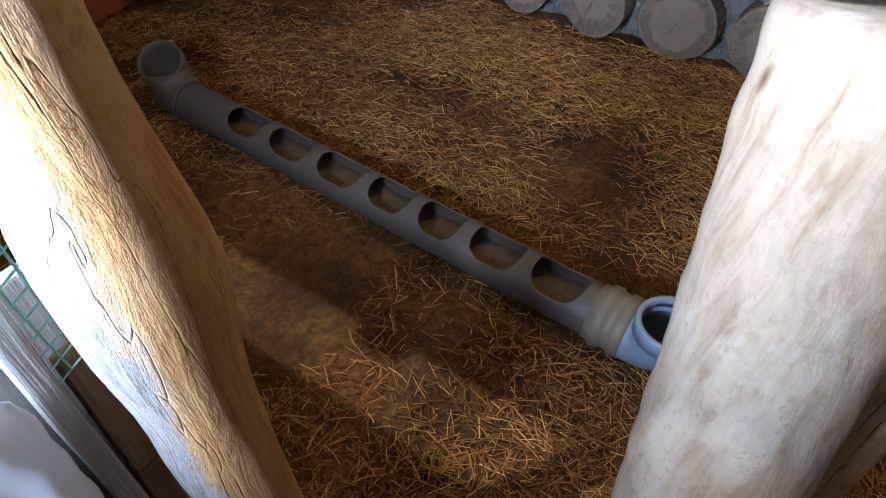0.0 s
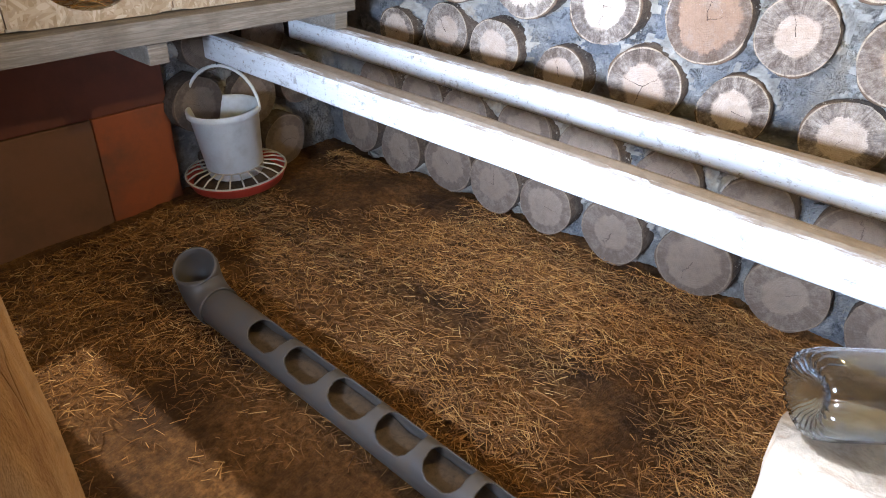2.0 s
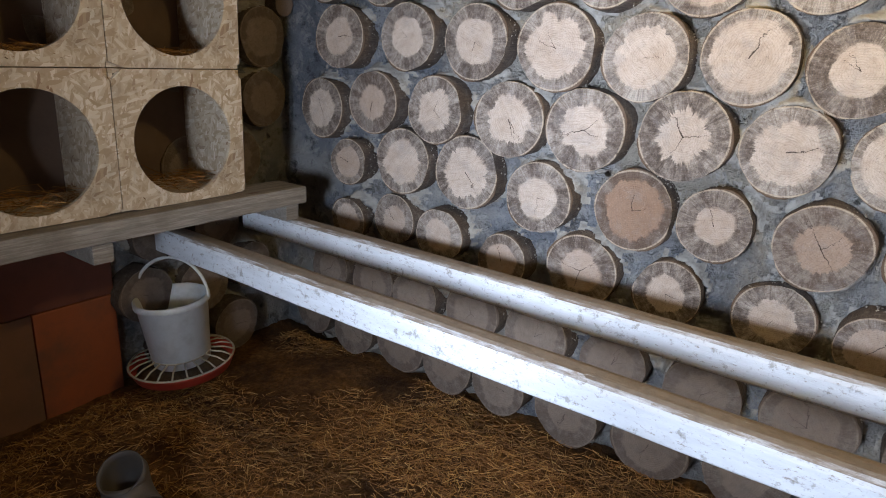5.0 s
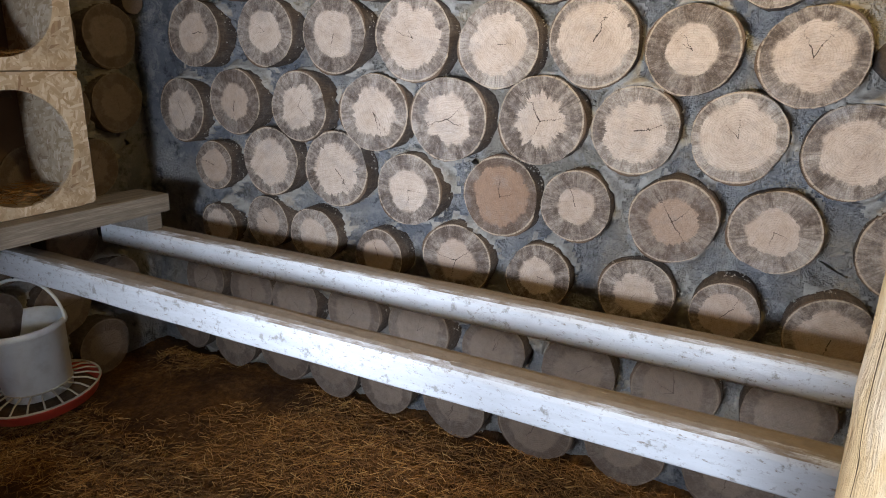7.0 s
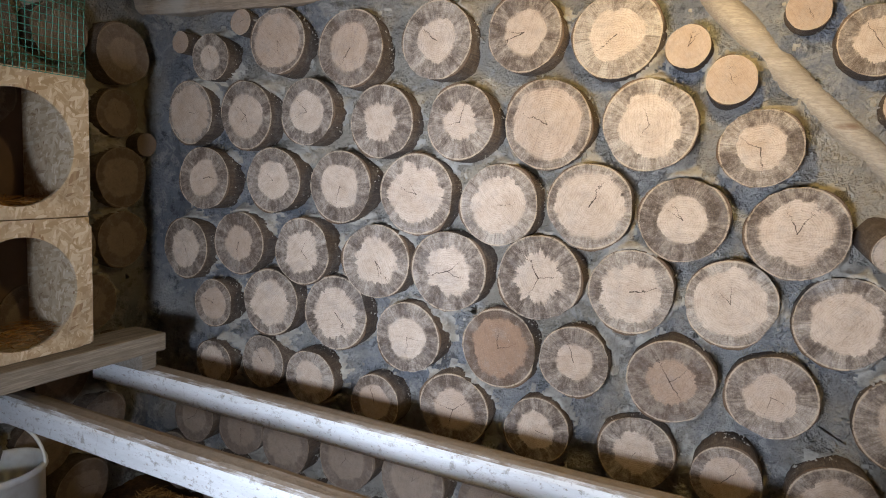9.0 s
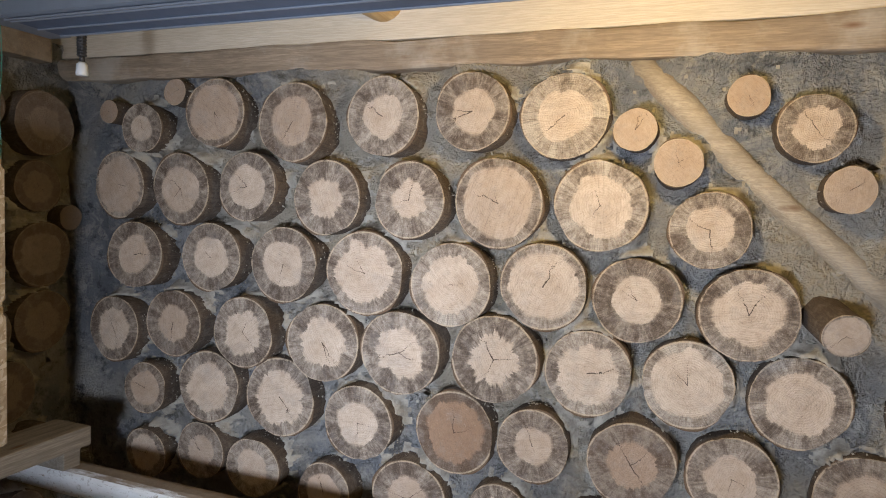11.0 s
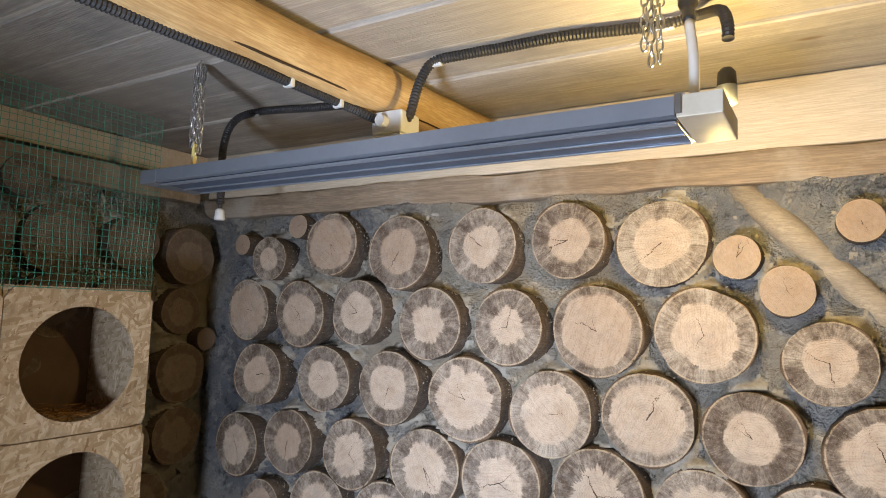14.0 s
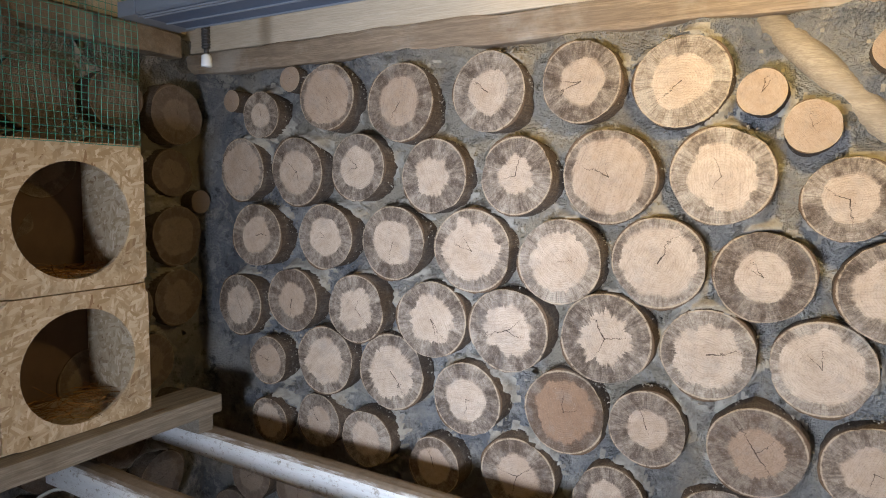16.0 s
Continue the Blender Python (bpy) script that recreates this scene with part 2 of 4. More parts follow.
def osb_mat(name="strand_board", turned=(0.0, 0.0, 0.0)):
    """Oriented strand board: overlapping pale flakes at many angles; turned brings the sheet into the y-z plane."""
    w = Mat(name, 0.75)
    c = w.n("Mapping", Vector=w.coord("Object"), Rotation=turned).outputs[0]
    warp = w.n("VectorMath", operation="ADD")
    w.put(warp.inputs[0], c)
    w.put(warp.inputs[1], w.math("MULTIPLY", w.noise(c, 8.0, 2), 0.012))
    col = None
    for k, (turn, sy, sz) in enumerate(((0.2, 26, 100), (1.25, 30, 115), (-0.75, 24, 95), (2.2, 32, 120), (0.75, 26, 110), (1.75, 34, 130), (-0.25, 30, 115))):
        mp = w.n("Mapping", Vector=warp.outputs[0], Rotation=(turn, 0.0, 0.0), Location=(0.0, 0.31 * k, 0.17 * k))
        mp = w.n("Mapping", Vector=mp, Scale=(1.0, sy, sz))
        vo = w.n("TexVoronoi", Vector=mp, Scale=1.0)
        hue = w.n("SeparateColor", Color=vo.outputs["Color"])
        one = w.ramp(hue.outputs[0], (0.0, (0.33, 0.235, 0.135)), (0.35, (0.42, 0.315, 0.20)), (0.7, (0.48, 0.375, 0.25)), (0.92, (0.58, 0.48, 0.35)), (1.0, (0.24, 0.145, 0.075)))
        col = one if col is None else w.mix(w.ramp(hue.outputs[1], (0.70, 0.0), (0.73, 1.0)), col, one)
    dirt = w.noise(c, 6.0, 5, 0.65)
    col = w.mix(w.ramp(dirt, (0.52, 0.0), (0.75, 0.55)), col, (0.16, 0.12, 0.08))
    return w.done(col, w.noise(warp.outputs[0], 60.0, 3), 0.25, 0.003)


def white_paint():
    """Whitewash on rough rails, worn and soiled on top."""
    w = Mat("worn_white_paint", 0.65)
    c = w.coord("Object")
    n1, n2 = w.noise(w.coord("Object", (1.5, 9, 9)), 5.0, 6, 0.7), w.noise(c, 38.0, 4, 0.7)
    col = w.mix(w.ramp(n1, (0.4, 0.0), (0.75, 0.5)), (0.58, 0.58, 0.57), (0.40, 0.385, 0.36))
    nz = w.n("SeparateXYZ", Vector=w.t.nodes.new("ShaderNodeNewGeometry").outputs["Normal"]).outputs["Z"]
    worn = w.math("ADD", w.math("MULTIPLY", nz, 0.50), w.math("MULTIPLY", n1, 0.66))
    col = w.mix(w.ramp(worn, (0.60, 0.0), (0.74, 0.94)), col, w.mix(n2, (0.075, 0.052, 0.035), (0.27, 0.205, 0.14)))
    chip = w.noise(w.coord("Object", (3, 7, 7)), 15.0, 7, 0.8)
    col = w.mix(w.ramp(chip, (0.565, 0.0), (0.635, 0.85)), col, (0.22, 0.17, 0.12))
    col = w.mix(w.ramp(n2, (0.575, 0.0), (0.67, 0.65)), col, (0.20, 0.17, 0.13))
    return w.done(col, w.math("ADD", n1, n2), 0.5, 0.006)


def plain(name, colour, rough=0.5, metal=0.0, spec=0.4, dirt=0.3, dirt_colour=(0.12, 0.09, 0.06), scale=14.0, bump=0.1):
    w = Mat(name, rough, metal, spec)
    c = w.coord("Object")
    n1, n2 = w.noise(c, scale, 5, 0.65), w.noise(c, scale * 6, 3, 0.6)
    col = w.mix(w.math("MULTIPLY", w.ramp(n1, (0.45, 0.0), (0.75, 1.0)), dirt), colour, dirt_colour)
    col = w.mix(w.math("MULTIPLY", n2, dirt * 0.4), col, dirt_colour)
    w.put(w.b.inputs["Roughness"], w.math("ADD", w.math("MULTIPLY", n1, 0.25), rough - 0.12))
    return w.done(col, n2, bump, 0.002)


M_END = end_grain()
M_END_DUST_SHADE = end_grain("dust_shade_log_end", 0.88)
M_END_YOUNG = end_grain("young_log_end")
M_BARK = wood("log_side", (0.14, 0.10, 0.07), (0.05, 0.035, 0.025), 1, 0.9, stain=0.6, stain_colour=(0.17, 0.145, 0.115))
M_PLASTER = plaster_mat()
# paler mortar for raised heaps; recesses stay dark, depth shading held in the colour
M_MORTAR_RAISED = plain("pale_raised_mortar", (0.33, 0.30, 0.25), 0.95, spec=0.1, dirt=0.9, dirt_colour=(0.13, 0.105, 0.08), scale=26.0, bump=1.0)
M_CRUMB = plain("mortar_crumb", (0.30, 0.265, 0.21), 0.95, dirt=0.5, dirt_colour=(0.12, 0.10, 0.075), scale=30.0, bump=0.4)
M_LITTER = litter_mat()
M_STRAW = straw_mat()
M_OSB = osb_mat()
M_OSB_SIDE = osb_mat("strand_board_side", (0.0, 0.0, radians(90)))
M_OSB_FLAT = osb_mat("strand_board_flat", (0.0, radians(90), 0.0))
M_RAIL = white_paint()
M_BOARD = wood("ceiling_board", (0.68, 0.57, 0.45), (0.50, 0.40, 0.29), 0, stain=0.3, stain_colour=(0.30, 0.25, 0.2))
M_CEIL = wood("ceiling_planks", (0.58, 0.53, 0.465), (0.31, 0.275, 0.23), 0, stain=0.85, stain_colour=(0.22, 0.21, 0.20), boards=True)
M_BEAM = wood("beam_pine", (0.64, 0.47, 0.25), (0.44, 0.28, 0.12), 1, stain=0.35, stain_colour=(0.25, 0.12, 0.04))
M_PLATE = wood("plate_pine", (0.33, 0.25, 0.175), (0.17, 0.125, 0.085), 0, stain=0.7, stain_colour=(0.36, 0.325, 0.275))
M_TRIM = wood("trim_pine", (0.58, 0.51, 0.41), (0.48, 0.40, 0.30), 0, stain=0.25, stain_colour=(0.45, 0.36, 0.26))
M_BRACE = wood("brace_pine", (0.42, 0.35, 0.26), (0.25, 0.20, 0.145), 0, stain=0.9, stain_colour=(0.30, 0.27, 0.23))
M_CRACK = plain("dark_wood", (0.035, 0.02, 0.01), 0.95, dirt=0.2)
M_PERCH = wood("perch_board", (0.36, 0.31, 0.245), (0.16, 0.135, 0.105), 1, stain=0.75)


def post_mat(name, orange, pale, bark_y=None, cracked=0.8, relief=0.9):
    """Peeled, weathered post: orange fibres, pale torn patches, knots and long cracks; grey bark is left on the side below bark_y."""
    w = Mat(name, 0.85, spec=0.2)
    c = w.coord("Object")
    fib, big, fine = w.noise(w.coord("Object", (9, 9, 1.2)), 5.0, 7, 0.7, 0.6), w.noise(w.coord("Object", (3, 3, 1)), 3.5, 5, 0.65), w.noise(c, 60.0, 4, 0.7)
    col = w.ramp(fib, (0.30, tuple(v * f for v, f in zip(orange, (0.5, 0.42, 0.35)))), (0.5, tuple(v * 0.78 for v in orange)), (0.7, orange))
    col = w.mix(w.ramp(big, (0.5, 0.0), (0.66, 0.8)), col, pale)
    col = w.mix(w.ramp(big, (0.30, 0.7), (0.42, 0.0)), col, tuple(v * f for v, f in zip(orange, (0.6, 0.5, 0.4))))
    if bark_y is not None:
        y = w.n("SeparateXYZ", Vector=c).outputs["Y"]
        wav = w.math("ADD", y, w.math("MULTIPLY", w.math("SUBTRACT", w.noise(w.coord("Object", (5, 5, 2)), 4.0, 6, 0.7), 0.5), 0.045))
        grey = w.mix(w.ramp(fib, (0.36, 0.0), (0.56, 1.0)), (0.065, 0.057, 0.05), (0.18, 0.168, 0.155))
        col = w.mix(w.ramp(wav, (bark_y - 0.006, 1.0), (bark_y + 0.006, 0.0)), col, grey)
    vo = w.n("TexVoronoi", Vector=w.coord("Object", (7.0, 7.0, 3.0)), Scale=1.7)
    col = w.mix(w.ramp(vo.outputs["Distance"], (0.035, 0.9), (0.10, 0.0)), col, (0.07, 0.032, 0.014))
    col = w.mix(w.ramp(fine, (0.55, 0.0), (0.70, 0.6)), col, tuple(v * 0.55 for v in orange))
    # long drying cracks
    rift = w.math("ABSOLUTE", w.math("SUBTRACT", w.noise(w.coord("Object", (16, 16, 0.8)), 1.6, 3, 0.5), 0.5))
    col = w.mix(w.ramp(rift, (0.0, cracked), (0.004, 0.0)), col, (0.035, 0.02, 0.012))
    h = w.math("ADD", w.math("MULTIPLY", fib, 0.8), w.math("MULTIPLY", fine, 0.35))
    h = w.math("SUBTRACT", h, w.ramp(rift, (0.0, cracked * 0.6), (0.006, 0.0)))
    return w.done(col, h, relief, 0.008)


M_POST = post_mat("peeled_post", (0.46, 0.31, 0.15), (0.46, 0.38, 0.28))
M_POST_HATCH = post_mat("half_peeled_post", (0.31, 0.165, 0.058), (0.29, 0.185, 0.095), 0.390, 0.3, 0.8)
M_POST_SHORT = post_mat("bleached_post", (0.30, 0.225, 0.15), (0.34, 0.29, 0.23), None, 0.0, 0.3)
# green netting made paler, with sunlight put into its colour
M_NET_SUNLIT = plain("sunlit_green_net", (0.20, 0.42, 0.36), 0.5, dirt=0.2)
M_LATH = wood("lath_pine", (0.24, 0.17, 0.105), (0.13, 0.085, 0.05), 2, stain=0.5)
M_STRIP = wood("whitewashed_batten", (0.42, 0.41, 0.39), (0.27, 0.25, 0.22), 2, stain=0.4, knots=False)
# red panel colour darkened to stand for shade under the landing board
M_RED_SHADED = plain("shaded_red_panel", (0.15, 0.045, 0.026), 0.7, dirt=0.6, dirt_colour=(0.05, 0.03, 0.02), scale=5.0)
M_DULL = plain("brown_panel", (0.18, 0.085, 0.045), 0.75, dirt=0.7, dirt_colour=(0.10, 0.06, 0.035), scale=5.0)
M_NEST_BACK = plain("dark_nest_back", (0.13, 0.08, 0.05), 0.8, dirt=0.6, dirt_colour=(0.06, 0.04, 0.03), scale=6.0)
M_RED = plain("red_brown_panel", (0.34, 0.085, 0.026), 0.7, dirt=0.75, dirt_colour=(0.09, 0.06, 0.04), scale=5.0)
M_GREY_PIPE = plain("grey_pipe", (0.080, 0.072, 0.064), 0.5, dirt=0.75, dirt_colour=(0.11, 0.075, 0.045))
M_BEIGE_PIPE = plain("beige_pipe", (0.19, 0.16, 0.11), 0.5, dirt=0.6, dirt_colour=(0.12, 0.085, 0.05))
M_BLUE_PIPE = plain("blue_grey_pipe", (0.22, 0.28, 0.36), 0.4, dirt=0.35)
M_FEED = plain("feed", (0.12, 0.08, 0.045), 0.95, dirt=0.8, dirt_colour=(0.045, 0.03, 0.02), scale=80.0, bump=0.8)
M_BUCKET = plain("white_bucket", (0.66, 0.66, 0.62), 0.4, dirt=0.4, dirt_colour=(0.30, 0.25, 0.18))
M_DISH = plain("red_dish", (0.50, 0.05, 0.025), 0.4, dirt=0.25)
M_GRILL = plain("cream_grill", (0.52, 0.47, 0.34), 0.45, dirt=0.4)
M_ALU = plain("lamp_aluminium", (0.30, 0.33, 0.38), 0.38, 0.75, dirt=0.15)
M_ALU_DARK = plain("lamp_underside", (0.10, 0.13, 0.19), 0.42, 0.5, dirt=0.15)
M_CAP = plain("cap_metal", (0.52, 0.48, 0.40), 0.6, 0.3, dirt=0.35, dirt_colour=(0.30, 0.24, 0.14))
M_STEEL = plain("steel", (0.55, 0.55, 0.55), 0.3, 1.0, dirt=0.2)
M_BLACK = plain("black_conduit", (0.018, 0.019, 0.022), 0.5, dirt=0.2)
M_WHITE = plain("white_plastic", (0.56, 0.57, 0.58), 0.4, dirt=0.15)
M_YELLOW = plain("yellow_tag", (0.65, 0.52, 0.18), 0.5, dirt=0.1)
M_MESH = plain("green_mesh", (0.035, 0.22, 0.165), 0.5, dirt=0.2)
M_BAG = plain("white_sack", (0.74, 0.76, 0.80), 0.7, dirt=0.15, dirt_colour=(0.4, 0.4, 0.4), scale=8.0, bump=0.3)
M_EARTH = plain("yard_earth", (0.30, 0.27, 0.23), 0.95, dirt=0.6, dirt_colour=(0.14, 0.11, 0.08), scale=3.0, bump=0.6)
M_BOTTLE = Mat("clear_plastic", 0.06, spec=0.5)
M_BOTTLE.b.inputs["Transmission Weight"].default_value = 1.0
M_BOTTLE.b.inputs["IOR"].default_value = 1.35
M_BOTTLE = M_BOTTLE.done((0.86, 0.93, 1.0))


# ---- building helpers ----
def link(name, bm, mat, parent=None, smooth=False, m=None):
    me = bpy.data.meshes.new(name)
    bm.to_mesh(me)
    bm.free()
    for x in mat if isinstance(mat, (list, tuple)) else [mat]:
        me.materials.append(x)
    if smooth:
        me.shade_smooth()
    ob = new(name, me)
    if parent is not None:
        ob.parent = parent
    if m is not None:
        ob.matrix_basis = m
    return ob


def part(name, bm, mat, parent, label="", smooth=False, m=None):
    return tagged(link(name, bm, mat, parent, smooth, m), label)


def empty(name, m, label, category, group="", kind=""):
    e = new(name)
    e.empty_display_size = 0.05
    e.matrix_basis = m
    return tagged(e, label, category, group, kind)


def add_box(bm, x0, x1, y0, y1, z0, z1, bevel=0.0, segs=2):
    r = bmesh.ops.create_cube(bm, size=1.0)
    vs = r["verts"]
    for v in vs:
        v.co = Vector(((x0 + x1) / 2 + v.co.x * (x1 - x0), (y0 + y1) / 2 + v.co.y * (y1 - y0), (z0 + z1) / 2 + v.co.z * (z1 - z0)))
    if bevel:
        bmesh.ops.bevel(bm, geom=list({e for v in vs for e in v.link_edges}), offset=bevel, segments=segs, affect="EDGES", profile=0.6)
    return bm


def box(x0, x1, y0, y1, z0, z1, bevel=0.003, segs=2):
    return add_box(bmesh.new(), x0, x1, y0, y1, z0, z1, bevel, segs)


def add_tube(bm, pts, radius, sides=8, caps=True, ribs=0.0):
    """A round tube along points; ribs swell every other ring."""
    pts = [Vector(p) for p in pts]
    rings, up = [], None
    for i, p in enumerate(pts):
        d = (pts[min(i + 1, len(pts) - 1)] - pts[max(i - 1, 0)]).normalized()
        if up is None:
            up = Vector((0, 0, 1)) if abs(d.z) < 0.9 else Vector((1, 0, 0))
        side = d.cross(up).normalized()
        up = side.cross(d).normalized()
        rr = (radius[i] if isinstance(radius, (list, tuple)) else radius) * (1 + ribs * (i % 2))
        rings.append([bm.verts.new(p + rr * (math.cos(a) * side + math.sin(a) * up)) for a in (2 * math.pi * k / sides for k in range(sides))])
    for a, b in zip(rings, rings[1:]):
        for k in range(sides):
            bm.faces.new((a[k], a[(k + 1) % sides], b[(k + 1) % sides], b[k]))
    if caps:
        bm.faces.new(rings[0][::-1])
        bm.faces.new(rings[-1])
    return bm


def tube(pts, radius, sides=8, caps=True, ribs=0.0):
    bm = add_tube(bmesh.new(), pts, radius, sides, caps, ribs)
    bmesh.ops.recalc_face_normals(bm, faces=bm.faces)
    return bm


def smooth_path(pts, steps=10):
    """Catmull-Rom through points."""
    pts = [Vector(p) for p in pts]
    pts = [2 * pts[0] - pts[1], *pts, 2 * pts[-1] - pts[-2]]
    out = []
    for a, b, c, d in zip(pts, pts[1:], pts[2:], pts[3:]):
        for k in range(steps):
            t = k / steps
            out.append(0.5 * (2 * b + (c - a) * t + (2 * a - 5 * b + 4 * c - d) * t * t + (3 * b - a - 3 * c + d) * t ** 3))
    return out + [pts[-2]]


def lathe(profile, sides=32, axis="z"):
    """Turns a profile of (radius, height) round the z axis."""
    bm = bmesh.new()
    rings = []
    for r, h in profile:
        if r < 1e-6:
            rings.append([bm.verts.new((0, 0, h))])
        else:
            rings.append([bm.verts.new((r * math.cos(2 * math.pi * k / sides), r * math.sin(2 * math.pi * k / sides), h)) for k in range(sides)])
    for a, b in zip(rings, rings[1:]):
        for k in range(sides):
            k2 = (k + 1) % sides
            if len(a) == 1:
                bm.faces.new((a[0], b[k], b[k2]))
            elif len(b) == 1:
                bm.faces.new((a[k], a[k2], b[0]))
            else:
                bm.faces.new((a[k], a[k2], b[k2], b[k]))
    bmesh.ops.recalc_face_normals(bm, faces=bm.faces)
    return bm


def roughen(bm, amount, scale, seed=0.0):
    for v in bm.verts:
        v.co += amount * noise.noise_vector(v.co * scale + Vector((seed, 2 * seed, 3 * seed)))
    return bm


def bar(x0, x1, y0, y1, z0, z1, cuts, axis, rough=0.004, seed=0.0, bevel=0.01):
    """A long timber, cut across so that it can be uneven."""
    bm = box(x0, x1, y0, y1, z0, z1, bevel)
    lo, hi = ((x0, x1), (y0, y1), (z0, z1))[axis]
    no = Vector([1.0 if i == axis else 0.0 for i in range(3)])
    for k in range(1, cuts):
        bmesh.ops.bisect_plane(bm, geom=bm.verts[:] + bm.edges[:] + bm.faces[:], plane_co=no * (lo + (hi - lo) * k / cuts), plane_no=no)
    return roughen(bm, rough, 6.0, seed)


# ---- the coop's shell ----
FACE_Y, PLASTER_Y = 2.30, 2.385          # log ends and mortar of the back wall
FACE_X, PLASTER_X = -1.64, -1.72         # the same of the end wall
CEIL = 2.19

# the log ends of the back wall, row by row from the floor: (x, z, radius)
ROW_FLOOR = [(-1.45, .165, .115), (-1.21, .131, .112), (-.968, .133, .118), (-.731, .129, .116), (-.495, .127, .110), (-.228, .121, .118),
             (.054, .120, .125), (.341, .128, .122), (.63, .13, .125), (.92, .13, .12), (1.2, .12, .12)]
ROW_2 = [(-1.34, .375, .100), (-1.125, .365, .105), (-.895, .36, .108), (-.635, .37, .112), (-.372, .365, .118), (-.095, .36, .110), (.18, .355, .115),
         (.455, .355, .12), (.74, .37, .115), (1.03, .36, .12)]
ROW_3 = [(-1.26, .60, .09), (-1.02, .648, .10), (-.79, .636, .10), (-.53, .60, .095), (-.243, .635, .118), (.03, .63, .10), (.315, .625, .105), (.55, .62, .09),
         (.80, .60, .11), (1.08, .61, .12)]
ROW_4 = [(-1.25, .84, .09), (-.98, .88, .120), (-.707, .878, .128), (-.414, .843, .118), (-.11, .855, .122), (.124, .858, .103), (.387, .849, .116), (.631, .855, .108),
         (.93, .84, .12), (1.2, .85, .12)]
ROW_5 = [(-1.405, 1.034, .117), (-1.14, 1.079, .117), (-.841, 1.079, .116), (-.546, 1.077, .124), (-.288, 1.073, .129), (.004, 1.088, .127), (.263, 1.08, .117),
         (.514, 1.08, .114), (.77, 1.066, .115), (1.08, 1.06, .12)]
ROW_6 = [(-1.295, 1.306, .117), (-.977, 1.316, .115), (-.698, 1.31, .121), (-.406, 1.304, .127), (-.134, 1.29, .122), (.132, 1.304, .121), (.378, 1.287, .114),
         (.643, 1.276, .116), (1.16, 1.28, .11)]
ROW_7 = [(-1.395, 1.547, .118), (-1.115, 1.54, .122), (-.838, 1.553, .113), (-.55, 1.526, .117), (-.27, 1.528, .113), (-.009, 1.528, .129), (.273, 1.53, .122),
         (.543, 1.479, .098), (.838, 1.586, .056), (1.1, 1.5, .1)]
ROW_8 = [(-1.15, 1.865, .045), (-1.281, 1.744, .085), (-.978, 1.792, .114), (-.677, 1.758, .125), (-.373, 1.773, .120), (-.093, 1.783, .112), (.165, 1.769, .119),
         (.351, 1.727, .055), (.46, 1.645, .061), (.612, 1.809, .05), (.756, 1.729, .082), (1.05, 1.75, .09), (-1.42, 1.80, .04)]
# log ends of the end wall: (y, z, radius)
END_LOW = [(1.64, .36, .105), (1.88, .33, .11), (2.12, .36, .10), (1.76, .13, .115), (2.02, .12, .11), (1.70, .58, .10), (1.95, .57, .105), (2.19, .59, .09)]
END_HIGH = [(2.22, 1.05, .11), (1.97, 1.04, .12), (1.72, 1.06, .11), (2.22, 1.29, .115), (1.98, 1.30, .11), (1.74, 1.30, .12), (2.20, 1.53, .09), (1.96, 1.54, .12),
            (1.71, 1.55, .11), (2.21, 1.75, .11), (1.97, 1.78, .10), (1.72, 1.77, .12), (2.08, .82, .11), (1.84, .82, .11), (1.46, 1.30, .12), (1.45, 1.55, .11),
            (1.46, 1.78, .12), (1.2, 1.70, .12), (1.22, 1.94, .09), (1.6, 1.96, .07), (.95, 1.75, .12), (2.33, 1.42, .045)]
BACK_LOGS = ROW_FLOOR + ROW_2 + ROW_3 + ROW_4 + ROW_5 + ROW_6 + ROW_7 + ROW_8
END_LOGS = END_LOW + END_HIGH


# what sets single logs of the back wall apart, by their (x, z): heart, brown, jagged, bleached
TRAITS = {(-1.281, 1.744): (.52, 0, .1, .45), (-.978, 1.792): (.80, .40, .2, .5), (-.677, 1.758): (.58, .35, .1, .4), (-.373, 1.773): (.55, .05, .2, .45), (-.093, 1.783): (.56, .12, .1, .42),
          (.165, 1.769): (.58, 0, .12, .75), (-1.395, 1.547): (.85, .25, .4, .6), (-1.115, 1.54): (.66, .18, .1, .42), (-.838, 1.553): (.62, 0, .1, .4), (-.55, 1.526): (.52, .05, .4, .45),
          (-.27, 1.528): (.47, .08, .3, .45), (-.009, 1.528): (.76, .22, .15, .5), (.273, 1.53): (.66, 0, .3, .62), (.543, 1.479): (.56, .05, .12, .38), (-1.295, 1.306): (.56, .15, .1, .45),
          (-.977, 1.316): (.56, 0, .1, .42), (-.698, 1.31): (.60, .05, .15, .38), (-.406, 1.304): (.70, .10, .45, .5), (-.134, 1.29): (.66, .03, .3, .6), (.132, 1.304): (.78, 0, .35, .5),
          (.378, 1.287): (.52, .02, .08, .30), (.643, 1.276): (.66, .03, .3, .38), (-.841, 1.079): (.60, 0, .4, .42), (-.546, 1.077): (.62, 0, .4, .42), (-.288, 1.073): (.60, 0, .4, .42),
          (.004, 1.088): (.56, 0, .7, .32), (.263, 1.08): (.72, 0, .45, .62), (.514, 1.08): (.76, .02, .25, .65), (.77, 1.066): (.66, .05, .25, .45), (-.98, .88): (.66, .05, .4, .5),
          (-.707, .878): (.70, 0, .5, .45), (-.414, .843): (.56, 0, .12, .42), (-.11, .855): (.72, .85, .3, .3), (.124, .858): (.50, .18, .1, .5), (.387, .849): (.55, .62, .3, .4), (.631, .855): (.56, .22, .2, .5)}


